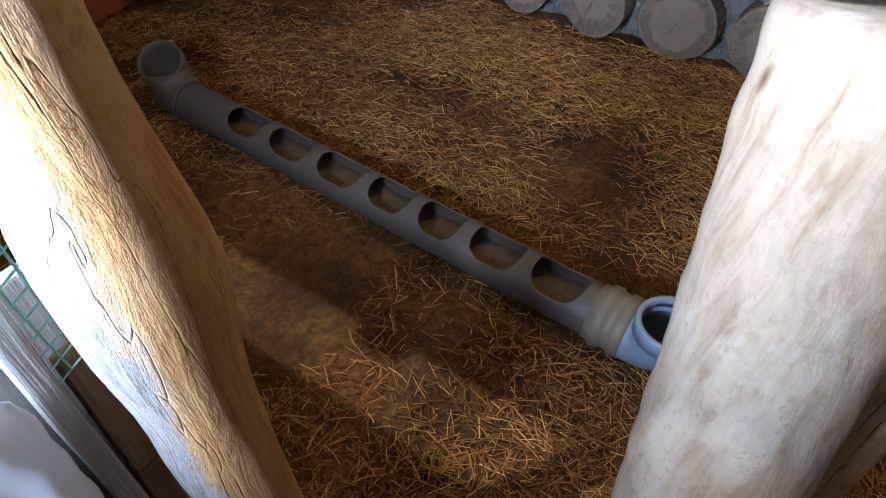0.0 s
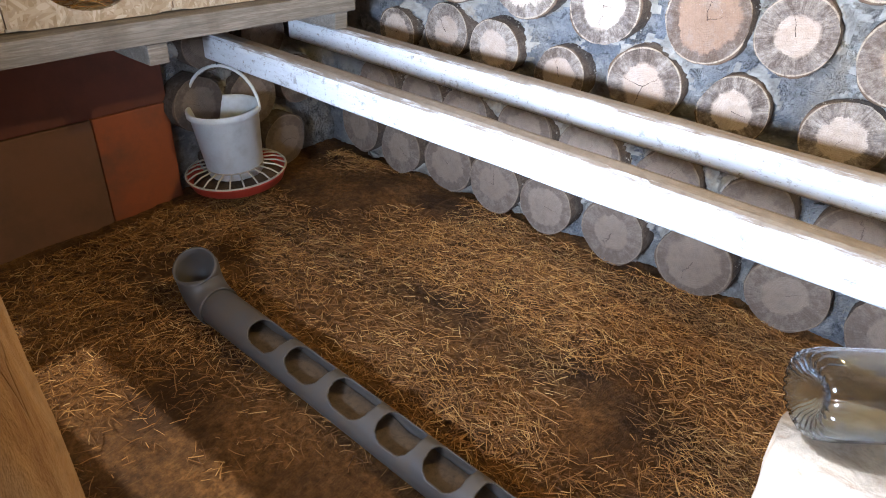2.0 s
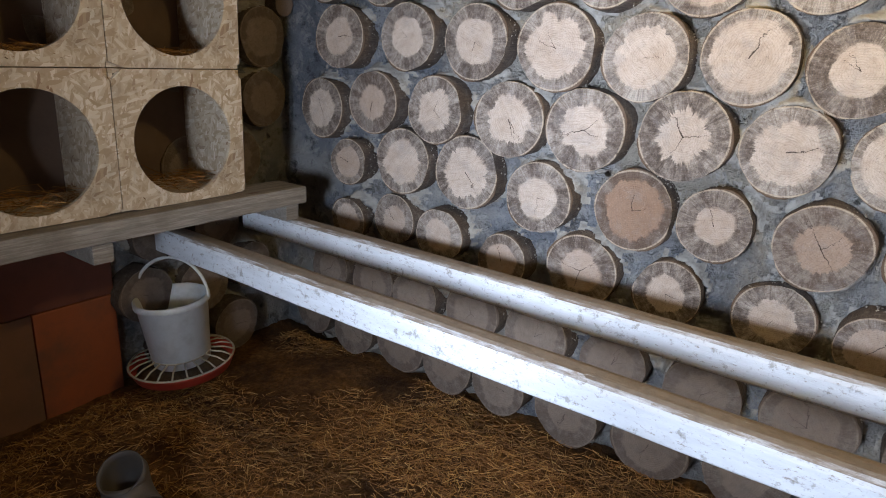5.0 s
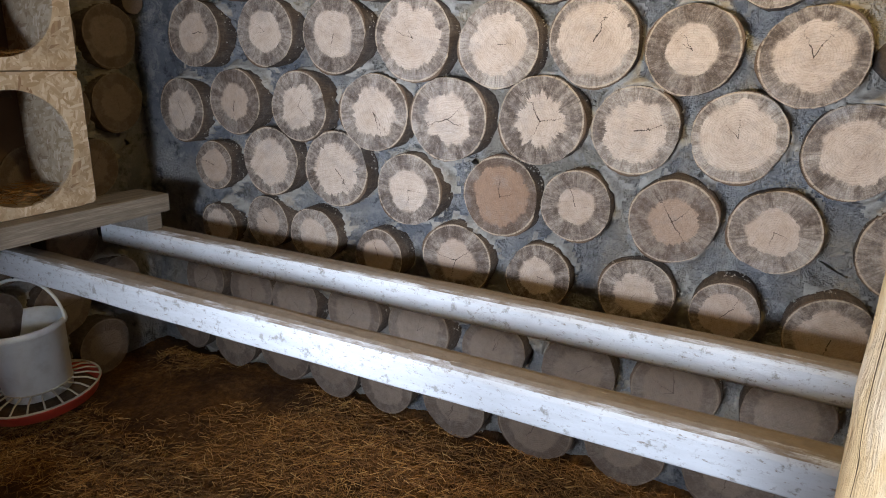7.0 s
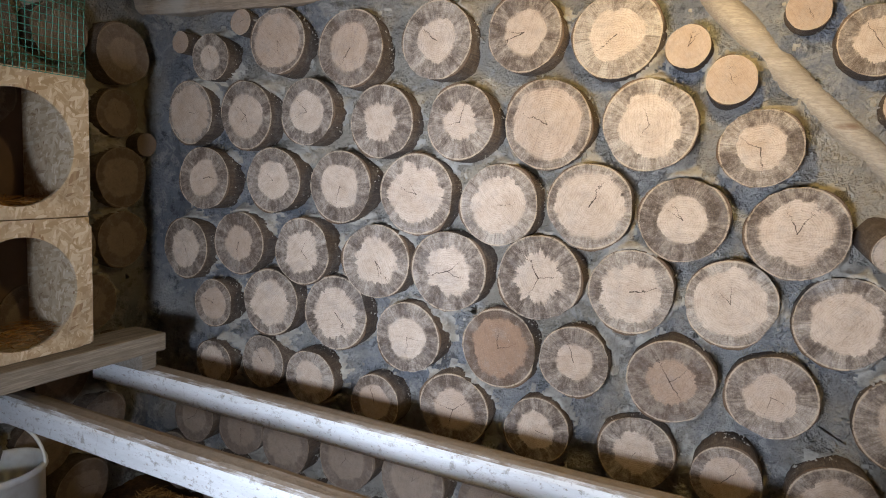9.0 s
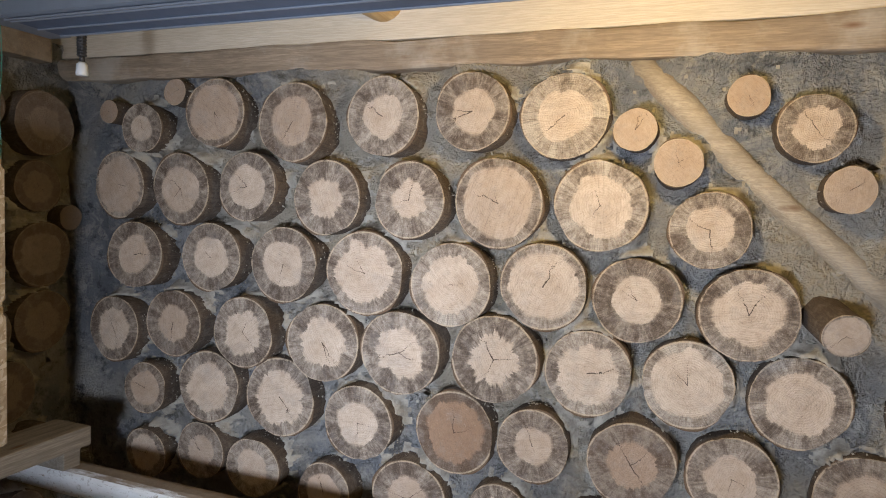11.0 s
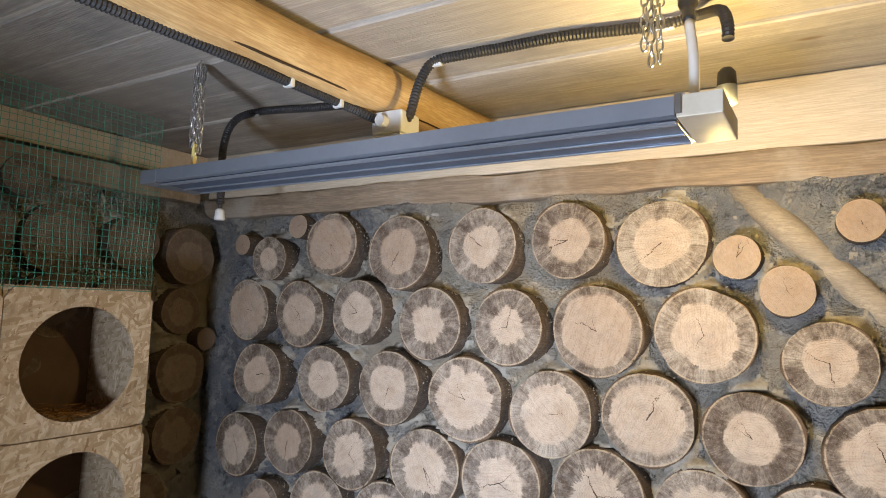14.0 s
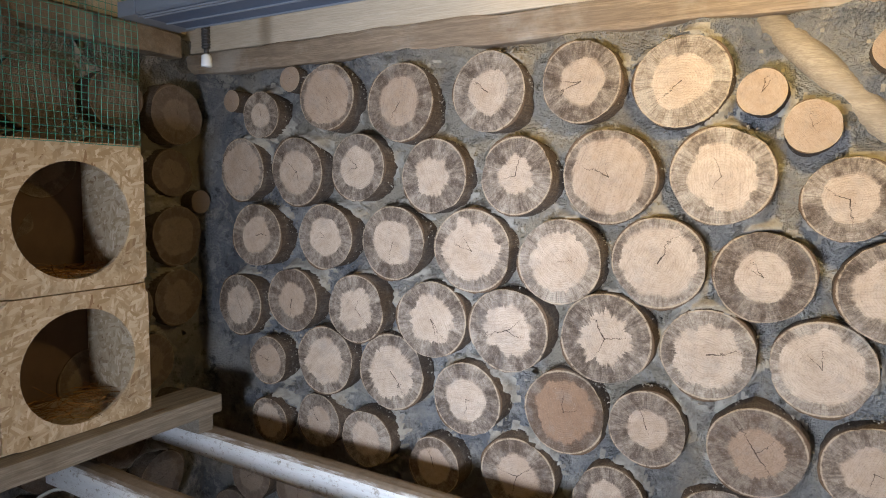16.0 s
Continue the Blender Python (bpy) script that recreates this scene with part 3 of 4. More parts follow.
def log_mesh(seed, dusty=False, young=False):
    """A log's sawn end of radius 1 that looks along -y, uneven in outline, with a chamfered edge and its round side;
    dusty gives it the end with dust and shade in its colour.
    """
    rng = random.Random(seed)
    n = 64
    ph = [rng.uniform(0, 6.28) for _ in range(4)]
    bm = bmesh.new()

    def ring(scale, y, wob=0.0):
        out = []
        for k in range(n):
            a = 2 * math.pi * k / n
            r = 1 + 0.028 * math.sin(2 * a + ph[0]) + 0.022 * math.sin(3 * a + ph[1]) + 0.014 * math.sin(5 * a + ph[2]) + 0.016 * noise.noise(Vector((math.cos(a) * 5, math.sin(a) * 5, seed))) + 0.014 * noise.noise(Vector((math.cos(a) * 11, math.sin(a) * 11, seed + 7.0))) + rng.uniform(-0.008, 0.008)
            out.append(bm.verts.new((r * scale * math.cos(a), y + wob * math.sin(3 * a + ph[3]), r * scale * math.sin(a))))
        return out

    mid = bm.verts.new((0, 0.0, 0))
    rings = [ring(0.5, 0.0, 0.006), ring(0.985, 0.004, 0.010), ring(1.0, 0.022), ring(0.99, 1.3)]
    for k in range(n):
        bm.faces.new((mid, rings[0][k], rings[0][(k + 1) % n]))
    for i, (a, b) in enumerate(zip(rings, rings[1:])):
        for k in range(n):
            f = bm.faces.new((a[k], b[k], b[(k + 1) % n], a[(k + 1) % n]))
            f.material_index = 1 if i > 1 else 0
            f.smooth = i > 1
    bmesh.ops.recalc_face_normals(bm, faces=bm.faces)
    me = bpy.data.meshes.new("log")
    bm.to_mesh(me)
    bm.free()
    me.materials.append(M_END_DUST_SHADE if dusty else M_END_YOUNG if young else M_END)
    me.materials.append(M_BARK)
    return me


LOG_MESHES = [log_mesh(s) for s in range(9)]
YOUNG_MESHES = [log_mesh(s + 40, False, True) for s in range(3)]
DUST_SHADE_MESHES = [log_mesh(s + 20, True) for s in range(5)]


def mortar(name, along0, along1, logs, place, seed, top=2.20, step=0.0085):
    """Rough mortar sheet between logs, that heaps up against each log; place(a, z, depth) gives the world point."""
    na, nz = int((along1 - along0) / step) + 1, int(top / step) + 1
    L = np.array(logs)
    verts, faces, raised = [], [], []
    for j in range(nz):
        for i in range(na):
            a, z = along0 + i * step, j * step
            gap = np.hypot(L[:, 0] - a, L[:, 1] - z) - L[:, 2]
            m = int(np.argmin(gap))
            near, over = float(gap[m]), (z - L[m, 1]) / L[m, 2]
            p = Vector((a, z, seed))
            d = 0.018 * noise.fractal(p * 7.0, 1.0, 2.0, 4) + 0.007 * noise.noise(p * 45.0)
            lumps = min(1.0, L[m, 2] / 0.1) * min(1.0, max(0.05, 0.16 + 0.22 * max(0.0, over) + 1.5 * noise.noise(p * 8.0 + Vector((3, 1, 7)))))
            heap = 0.085 * math.exp(-max(near, 0.0) / 0.020) * math.exp(min(near, 0.0) / 0.007) * lumps
            heap *= 1.0 + 0.35 * noise.noise(p * 55.0)
            d += 0.011 * max(0.0, noise.noise(p * 19.0)) + 0.005 * noise.noise(p * 90.0)
            if 1.86 < z < 1.98:
                d += 0.062 * math.exp(-abs(z - 1.918) / 0.022) * max(0.0, 0.35 + 1.3 * noise.noise(Vector((a * 5.0, z * 9.0, seed + 2.0))))
            # heap height picks the paler colour, which paints the relief's light and shade
            raised.append(heap + 0.03 * noise.noise(p * 40.0) > 0.023)
            verts.append(place(a, z, d + heap))
    for j in range(nz - 1):
        for i in range(na - 1):
            k = j * na + i
            faces.append((k, k + 1, k + na + 1, k + na))
    me = bpy.data.meshes.new(name)
    me.from_pydata(verts, [], faces)
    me.materials.append(M_PLASTER)
    me.materials.append(M_MORTAR_RAISED)
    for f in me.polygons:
        f.material_index = 1 if raised[f.vertices[0]] else 0
    me.shade_smooth()
    ob = new(name, me)
    mod = ob.modifiers.new("thick", "SOLIDIFY")
    mod.thickness, mod.offset = 0.12, -1.0
    return ob


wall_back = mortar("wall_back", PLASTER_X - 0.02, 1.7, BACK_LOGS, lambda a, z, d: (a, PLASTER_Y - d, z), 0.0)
tagged(wall_back, "cordwood wall of round log ends set in rough grey mortar", "wall", kind="structure")
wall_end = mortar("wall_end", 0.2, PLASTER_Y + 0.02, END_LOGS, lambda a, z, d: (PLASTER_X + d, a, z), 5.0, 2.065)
tagged(wall_end, "shaded cordwood end wall of log ends in mortar", "wall", kind="structure")

rng = random.Random(4)
for logs, wall, face in ((BACK_LOGS, wall_back, 0), (END_LOGS, wall_end, 1)):
    for a, z, r in logs:
        # low rows and the end wall get ends darkened by dust and painted shade
        ob = new("log", rng.choice(DUST_SHADE_MESHES if z < .60 or face == 1 else YOUNG_MESHES if r < .068 else LOG_MESHES))
        out = rng.uniform(-0.018, 0.012)
        spin = rng.uniform(0, 360)
        if face == 0:
            m = pose(a, FACE_Y + out, z, rng.uniform(-3, 3), 0, rng.uniform(-3, 3)) @ pose(0, 0, 0, 0, spin, 0)
        else:
            m = pose(FACE_X - out, a, z, 0, rng.uniform(-3, 3), 90 + rng.uniform(-3, 3)) @ pose(0, 0, 0, 0, spin, 0)
        ob.color = TRAITS.get((a, z), (1.5, .30 + .2 * rng.random(), .05, .5) if r < .068 else (rng.uniform(.52, .72), rng.uniform(0, .35), rng.uniform(.1, .4), rng.uniform(.35, .55)))
        ob.parent = wall
        ob.matrix_basis = m @ Matrix.Diagonal((r, max(r, 0.09), r, 1))

# crumbs of mortar and chaff that cling to the log edges
r = random.Random(12)
verts, faces = [], []
for x, z, rad in BACK_LOGS:
    for _ in range(int(rad * 1500)):
        a = r.gauss(math.pi / 2, 1.25)
        if noise.noise(Vector((x * 9 + math.cos(a) * 1.5, z * 9 + math.sin(a) * 1.5, 3.0))) < -0.12:
            continue
        q = rad + abs(r.gauss(0, .008))
        s = r.uniform(.0010, .0032)
        c = Vector((x + q * math.cos(a), FACE_Y + .012 + .07 * r.random() ** .6, z + q * math.sin(a)))
        k = len(verts)
        for d in ((1, 0, 0), (-1, 0, 0), (0, 1, 0), (0, -1, 0), (0, 0, 1), (0, 0, -1)):
            verts.append(c + Vector(d) * s * r.uniform(.5, 1.6) + Vector((r.uniform(-s, s), r.uniform(-s, s), r.uniform(-s, s))) * .5)
        for i0, i1, i2 in ((0, 2, 4), (2, 1, 4), (1, 3, 4), (3, 0, 4), (2, 0, 5), (1, 2, 5), (3, 1, 5), (0, 3, 5)):
            faces.append((k + i0, k + i1, k + i2))
me = bpy.data.meshes.new("mortar_crumbs")
me.from_pydata(verts, [], faces)
me.materials.append(M_CRUMB)
tagged(new("mortar_crumbs", me), "crumbs of pale mortar and chaff clinging to the log ends", "mortar", kind="stuff")

# diagonal brace set in the mortar, its lower end cut off as a round stub
brace = empty("brace_pole", pose(0, 0, 0), "peeled diagonal brace pole sunk in the mortar", "brace", kind="structure")
bm = tube([(.34, 2.40, 1.925), (.47, 2.396, 1.80), (.60, 2.397, 1.665), (.73, 2.398, 1.53), (.87, 2.402, 1.41), (1.05, 2.405, 1.25)], [.034, .038, .036, .039, .038, .040], 12)
part("pole", roughen(bm, 0.014, 11.0), M_BRACE, brace, smooth=True)
stub = new("stub", LOG_MESHES[3])
stub.color = (.9, .1, .2, .6)
stub.parent = brace
stub.matrix_basis = pose(.844, 2.255, 1.25, 12, 20, 14) @ Matrix.Diagonal((.053, .12, .053, 1))

# floor of trodden litter
bm = bmesh.new()
bmesh.ops.create_grid(bm, x_segments=150, y_segments=110, size=0.5)
for v in bm.verts:
    v.co = Vector((-0.05 + v.co.x * 3.5, 1.2 + v.co.y * 2.6, 0))
    v.co.z = 0.018 * noise.fractal(v.co * 3.0, 1.0, 2.0, 3) + 0.008 * noise.noise(v.co * 28.0) - 0.004
floor = tagged(link("floor", bm, M_LITTER, smooth=True), "brown trodden litter floor strewn with straw", "floor", kind="structure")


def straw_heap(name, count, spread, seed, length=(0.03, 0.11)):
    """Loose straws as thin three-sided sticks. spread(rng) gives x, y, z of one."""
    r = random.Random(seed)
    verts, faces = [], []
    for _ in range(count):
        x, y, z = spread(r)
        a, t = r.uniform(0, math.pi), r.gauss(0, 0.16)
        l, w = r.uniform(*length) * r.uniform(0.4, 1.0), r.uniform(0.0005, 0.0014)
        d = Vector((math.cos(a) * math.cos(t), math.sin(a) * math.cos(t), math.sin(t)))
        s = Vector((-math.sin(a), math.cos(a), 0))
        c = Vector((x, y, z + abs(math.sin(t)) * l * 0.4 + w))
        bend = Vector((0, 0, r.uniform(0, 0.05) * l)) + s * r.gauss(0, 0.035) * l
        k = len(verts)
        for p in (c - d * l / 2, c + bend, c + d * l / 2):
            verts += [p + s * w, p - s * w, p + Vector((0, 0, 1.3 * w))]
        for q in (k, k + 3):
            faces += [(q, q + 3, q + 5, q + 2), (q + 1, q + 2, q + 5, q + 4), (q, q + 1, q + 4, q + 3)]
    me = bpy.data.meshes.new(name)
    me.from_pydata(verts, [], faces)
    me.materials.append(M_STRAW)
    return new(name, me)


def floor_spread(r):
    while True:
        x, y = r.uniform(-1.6, 1.5), r.uniform(0.45, 2.32)
        if 1.7 * noise.fractal(Vector((x * 1.7, y * 1.7, 4.0)), 1.0, 2.0, 3) + 0.12 > r.uniform(-0.5, 0.6):
            break
    return x, y, 0.018 * noise.fractal(Vector((x, y, 0)) * 3.0, 1.0, 2.0, 3) + 0.006


tagged(straw_heap("straw", 52000, floor_spread, 1, (.012, .075)), "loose golden straw scattered over the litter", "straw", kind="stuff")

# ceiling of boards along the back wall
bm = bmesh.new()
y, k = 0.1, 0
while y < 2.5:
    add_box(bm, -1.9, 1.8, y, y + 0.183, CEIL + 0.006 * (k % 2), CEIL + 0.03, 0.004, 1)
    y, k = y + 0.190, k + 1
tagged(link("ceiling", bm, M_CEIL), "ceiling of bare pine boards with knots", "ceiling", kind="structure")
bm = tube([(-.565 + .07 * y, y, 2.128) for y in [.1 + .0575 * k for k in range(41)]], [.064 + .004 * math.sin(k * .7) for k in range(41)], 18)
beam = tagged(link("ceiling_beam", roughen(bm, .005, 7.0), M_BEAM, smooth=True), "round peeled yellow pine ceiling beam with a long crack", "beam", kind="structure")
bm = tube([(-.562 + .07 * y + .0610 * math.cos(q), y, 2.128 - .0610 * math.sin(q)) for y, q in [(.3 + .05 * k, .95 + .10 * noise.noise(Vector((k * .31, 0, 0)))) for k in range(42)]], [.0008 + .0022 * abs(math.sin(k * .075)) for k in range(42)], 6)
part("crack", bm, M_CRACK, beam, "long dark drying crack")
tagged(link("wall_plate", bar(-1.8, 1.75, 2.338, 2.44, 1.918, 2.006, 90, 0, 0.012, 2.0, 0.012), M_PLATE), "rough brown timber plate on top of the wall", "timber plate", kind="structure")
tagged(link("trim", bar(-1.8, 1.75, 2.352, 2.41, 2.008, CEIL - .002, 8, 0, 0.001, 3.0, 0.004), M_TRIM), "pale pine board above the wall plate", "board", kind="structure")
tagged(link("end_plate", bar(-1.80, -1.66, .1, 2.27, 1.97, 2.062, 16, 1, 0.008, 4.0, 0.012), M_PLATE), "rough brown timber plate on the end wall", "timber plate", kind="structure")

# the sides that close the coop behind the camera
tagged(link("end_board", bar(-1.80, -1.74, .1, 2.40, 2.088, CEIL - .002, 8, 1, 0.006, 5.5, 0.003), M_BOARD), "rough board above the end wall with a gap of daylight", "board", kind="structure")
wall_right = tagged(link("wall_right", box(1.66, 1.74, -.05, 2.44, 0, CEIL), M_BOARD), "plain board wall", "wall", kind="structure")
# unseen front, added so that its edges block and shape the daylight
front = empty("unseen_front", pose(0, 0, 0), "unseen board front added with a hatch that shapes the daylight", "wall", kind="structure")
part("board_side", box(-1.82, -.16, -.12, -.06, 0, CEIL), M_BOARD, front)
part("board_side", box(1.25, 1.74, -.12, -.06, 0, CEIL), M_BOARD, front)
part("lintel", box(-.158, 1.248, -.12, -.06, 1.32, CEIL), M_BOARD, front)
part("sill", box(-.158, .148, -.12, -.06, 0, .79), M_BOARD, front)
part("sill", box(.152, 1.248, -.12, -.06, 0, .50), M_BOARD, front)
tagged(link("ground", box(-400, 400, -400, 400, -.35, -.06, 0), M_EARTH), "bare earth yard outside the coop", "ground", kind="structure")

# ---- posts at the hatch ----
def post(name, label, x, y, r, z0, z1, lean=(0, 0), sides=40, flat=0.85, seed=1.0, mat=None):
    n = 60
    pts = [(x + lean[0] * k / n, y + lean[1] * k / n, z0 + (z1 - z0) * k / n) for k in range(n + 1)]
    bm = tube(pts, r, sides)
    for v in bm.verts:
        i = (v.co.z - z0) / (z1 - z0)
        c = Vector((x + lean[0] * i, y + lean[1] * i, v.co.z))
        o = v.co - c
        lump = 1 + (0.10 if z1 > 1 else 0.05) * noise.noise(Vector((v.co.z * 5.0, seed, math.atan2(o.y, o.x)))) + 0.035 * noise.noise(v.co * 22.0) + 0.02 * noise.noise(Vector((v.co.x * 60, v.co.y * 60, v.co.z * 8)))
        v.co = c + Vector((o.x * lump, o.y * lump * flat, o.z))
    return tagged(link(name, bm, mat or M_POST, smooth=True), label, "post")


post("hatch_post", "rough peeled pine post with knots beside the hatch", .208, .425, [.046 + .006 * min(1, max(0, (2.19 * k / 60 - .57) / .1)) - .012 * min(1, max(0, (2.19 * k / 60 - .74) / .12)) + .006 * math.exp(-((2.19 * k / 60 - .70) / .07) ** 2) for k in range(61)], 0, 2.19, (-.148, 0), seed=1.0, flat=1.0, mat=M_POST_HATCH)
post("short_post", "thick short pine post bleached by daylight", .608, .729, .100, 0, .825, (-.070, .153), seed=7.0, flat=1.0, mat=M_POST_SHORT)
post("roost_post", "smooth upright pine post by the roosts", .715, 1.0, .075, 0, 2.19, seed=3.0)

# ---- roosts ----
def roost(name, y, z, w, h, seed):
    n = 60
    bm = bmesh.new()
    prof = [(-.5, -.5), (.5, -.5), (.56, 0), (.42, .42), (.1, .5), (-.3, .47), (-.5, .3)]
    rings = []
    for k in range(n + 1):
        x = -1.56 + (1.66 + 1.56) * k / n
        ring = []
        for q, (a, b) in enumerate(prof):
            s = 1 + 0.07 * noise.noise(Vector((x * 3.0, q * 0.7, seed)))
            ring.append(bm.verts.new((x, y + a * w * s + 0.006 * noise.noise(Vector((x * 2, seed, 1))), z + b * h * s)))
        rings.append(ring)
    for a, b in zip(rings, rings[1:]):
        for q in range(len(prof)):
            bm.faces.new((a[q], a[(q + 1) % len(prof)], b[(q + 1) % len(prof)], b[q]))
    bm.faces.new(rings[0])
    bm.faces.new(rings[-1][::-1])
    bmesh.ops.recalc_face_normals(bm, faces=bm.faces)
    bmesh.ops.bevel(bm, geom=[e for e in bm.edges if len(e.link_faces) == 2 and e.calc_face_angle() > 0.6 and abs((e.verts[0].co - e.verts[1].co).x) > 0.02], offset=0.006, segments=1, affect="EDGES")
    return tagged(link(name, bm, M_RAIL), "long roosting rail with worn whitewash and soiled top", "roost", "roosting rails")


roost("roosting_rail", 1.69, .590, .085, .092, 1.0)
roost("roosting_rail", 2.06, .602, .08, .09, 8.0)

# ---- nest boxes ----
BX, Y_END = -1.32, 1.85


def nest_box(y0, y1, z0, z1, shift, straws):
    """One nest box: strand-board front with a round hole, sides, floor, roof and back."""
    cy, cz, r = (y0 + y1) / 2, (z0 + z1) / 2 - .01, .166
    e = empty("nest_box", pose(BX + shift, cy, z0), "strand-board nest box with a round entrance hole", "nest box", "nest boxes")
    n, th = 40, .012
    bm = bmesh.new()
    for x in (0.0, -th):
        inner, outer = [], []
        for k in range(n):
            a = 2 * math.pi * (k + .5) / n
            inner.append(bm.verts.new((x, r * math.cos(a), cz - z0 + r * math.sin(a))))
            s = min((y1 - y0) / 2 / max(abs(math.cos(a)), 1e-6), ((z1 - cz) if math.sin(a) > 0 else (cz - z0)) / max(abs(math.sin(a)), 1e-6))
            outer.append(bm.verts.new((x, s * math.cos(a), cz - z0 + s * math.sin(a))))
        for k in range(n):
            q = (inner[k], outer[k], outer[(k + 1) % n], inner[(k + 1) % n])
            bm.faces.new(q if x == 0 else q[::-1])
    vs = list(bm.verts)
    # verts go inner, outer, inner, outer in turn
    for k in range(n):
        k2 = (k + 1) % n
        for o in (0, 1):
            a, b = vs[2 * k + o], vs[2 * k2 + o]
            c, d = vs[2 * n + 2 * k2 + o], vs[2 * n + 2 * k + o]
            bm.faces.new((a, b, c, d))
    bmesh.ops.recalc_face_normals(bm, faces=bm.faces)
    part("front", bm, M_OSB, e)
    hw, h, dp = (y1 - y0) / 2, z1 - z0, .31
    part("side", box(-dp, -th, -hw, -hw + .012, 0, h, 0), M_OSB_SIDE, e)
    part("side", box(-dp, -th, hw - .012, hw, 0, h, 0), M_OSB_SIDE, e)
    part("floor", box(-dp, -th, -hw + .012, hw - .012, 0, .012, 0), M_OSB_FLAT, e)
    part("roof", box(-dp, -th, -hw + .012, hw - .012, h - .012, h, 0), M_OSB_FLAT, e)
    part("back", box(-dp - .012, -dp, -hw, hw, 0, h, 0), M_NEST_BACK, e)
    if straws:
        s = straw_heap("nest_straw", 260, lambda q: (BX - q.uniform(.02, .27), cy + q.uniform(-.19, .19), z0 + .016 + q.uniform(0, .03)), int(y0 * 100) + int(z0 * 10), (.05, .14))
        tagged(s, "loose straw bedding in a nest box", "straw", kind="stuff")
    return e


for y0, y1 in ((.985 - .433, .982), (.985, 1.415), (1.418, Y_END)):
    nest_box(y0, y1, .772, 1.180, .004, True)
    nest_box(y0, y1, 1.183, 1.605, 0.0, True)
tagged(link("perch_board", bar(-1.42, -1.265, .45, 2.09, .705, .768, 16, 1, 0.003, 6.0, 0.006), M_PERCH), "grey weathered landing board under the nest boxes", "board")
for y in (.62, 1.30, 2.0):
    tagged(link("bearer", bar(-1.70, -1.28, y, y + .06, .645, .703, 5, 0, 0.002, y, 0.004), M_PERCH), "short bearer timber carrying the landing board", "timber")
panel = empty("red_panel", pose(-1.70, 0, 0), "stained red-brown boards leaning against the end wall", "panel")
# same panel as below; the landing board's shade is put into this colour
part("upper_board", bar(0, .022, .86, 1.545, .385, .62, 6, 1, 0.002, 9.0, 0.004), M_RED_SHADED, panel, "upper piece of the panel with shade painted in as dark maroon")
part("lower_board", bar(0, .022, .86, 1.27, -.02, .382, 4, 1, 0.002, 9.5, 0.004), M_DULL, panel, "dull brown board")
part("lower_board", bar(0, .024, 1.273, 1.545, -.02, .382, 4, 1, 0.002, 9.7, 0.004), M_RED, panel, "orange-red board")


def netting(name, label, corner, u, v, nu, nv, w, sag, mat):
    """Square netting: two sets of thin flat strands from a corner along u and v."""
    corner, u, v = Vector(corner), Vector(u), Vector(v)
    nrm = u.cross(v).normalized()
    bm = bmesh.new()

    def strand(f, n):
        pts = [f(k / n) for k in range(n + 1)]
        add_tube(bm, [p + nrm * sag * noise.noise(p * 5.0) + u.normalized() * 0.006 * noise.noise(p * 7.0 + Vector((9, 0, 0))) for p in pts], w, 4, False)

    for i in range(nu + 1):
        strand(lambda t: corner + u * i / nu + v * t, 14)
    for j in range(nv + 1):
        strand(lambda t: corner + v * j / nv + u * t, 14)
    return tagged(link(name, bm, mat), label, "netting")


netting("green_netting", "green plastic netting stretched above the nest boxes", (BX + .008, .5, 1.60), (0, 1.335, 0), (0, 0, .56), 68, 28, .0011, .012, M_MESH)

# ---- hanging bucket feeder ----
def bucket_feeder(x, y, z):
    e = empty("bucket_feeder", pose(x, y, z), "white bucket feeder over a red dish, hung by a cord", "poultry feeder")
    bucket = part("bucket", lathe([(0, .045), (.098, .045), (.102, .05), (.122, .272), (.128, .277), (.132, .28), (.132, .299), (.127, .302), (.121, .299), (.118, .277), (.096, .06), (0, .056)], 40), M_BUCKET, e, "white plastic bucket", True)
    dish = part("dish", lathe([(0, 0), (.15, 0), (.172, .012), (.186, .045), (.190, .05), (.184, .052), (.168, .018), (.148, .008), (0, .008)], 40), M_DISH, e, "red plastic dish", True)
    part("feed", lathe([(0, .034), (.10, .03), (.165, .018), (.168, .010), (0, .010)], 30), M_FEED, dish, "brown feed", True)
    bm = bmesh.new()
    for k in range(22):
        a = 2 * math.pi * k / 22
        add_tube(bm, [(.1 * math.cos(a), .1 * math.sin(a), .075), (.15 * math.cos(a), .15 * math.sin(a), .068), (.183 * math.cos(a), .183 * math.sin(a), .052)], .0032, 5)
    for r, h, w in ((.103, .076, .004), (.186, .053, .004)):
        add_tube(bm, [(r * math.cos(2 * math.pi * k / 36), r * math.sin(2 * math.pi * k / 36), h) for k in range(37)], w, 6, False)
    part("grill", bm, M_GRILL, dish, "cream plastic grill ring", True)
    arc = [(.132 * math.cos(a), .030 * math.sin(a), .290 + .15 * math.sin(a)) for a in (math.pi * k / 24 for k in range(25))]
    part("handle", tube(arc, .006, 8), M_BUCKET, bucket, smooth=True)
    part("cord", tube(smooth_path([(0, .030, .443), (.004, .02, .46), (0, .01, .50), (0, .0, .53)], 5), .003, 6), M_BLACK, e, "thin dark cord", True)
    return e


feeder = bucket_feeder(-1.515, 1.695, .08)
feeder.matrix_basis = pose(-1.515, 1.695, .075, 4, -3, 0) @ pose(0, 0, 0, 0, 0, 38)

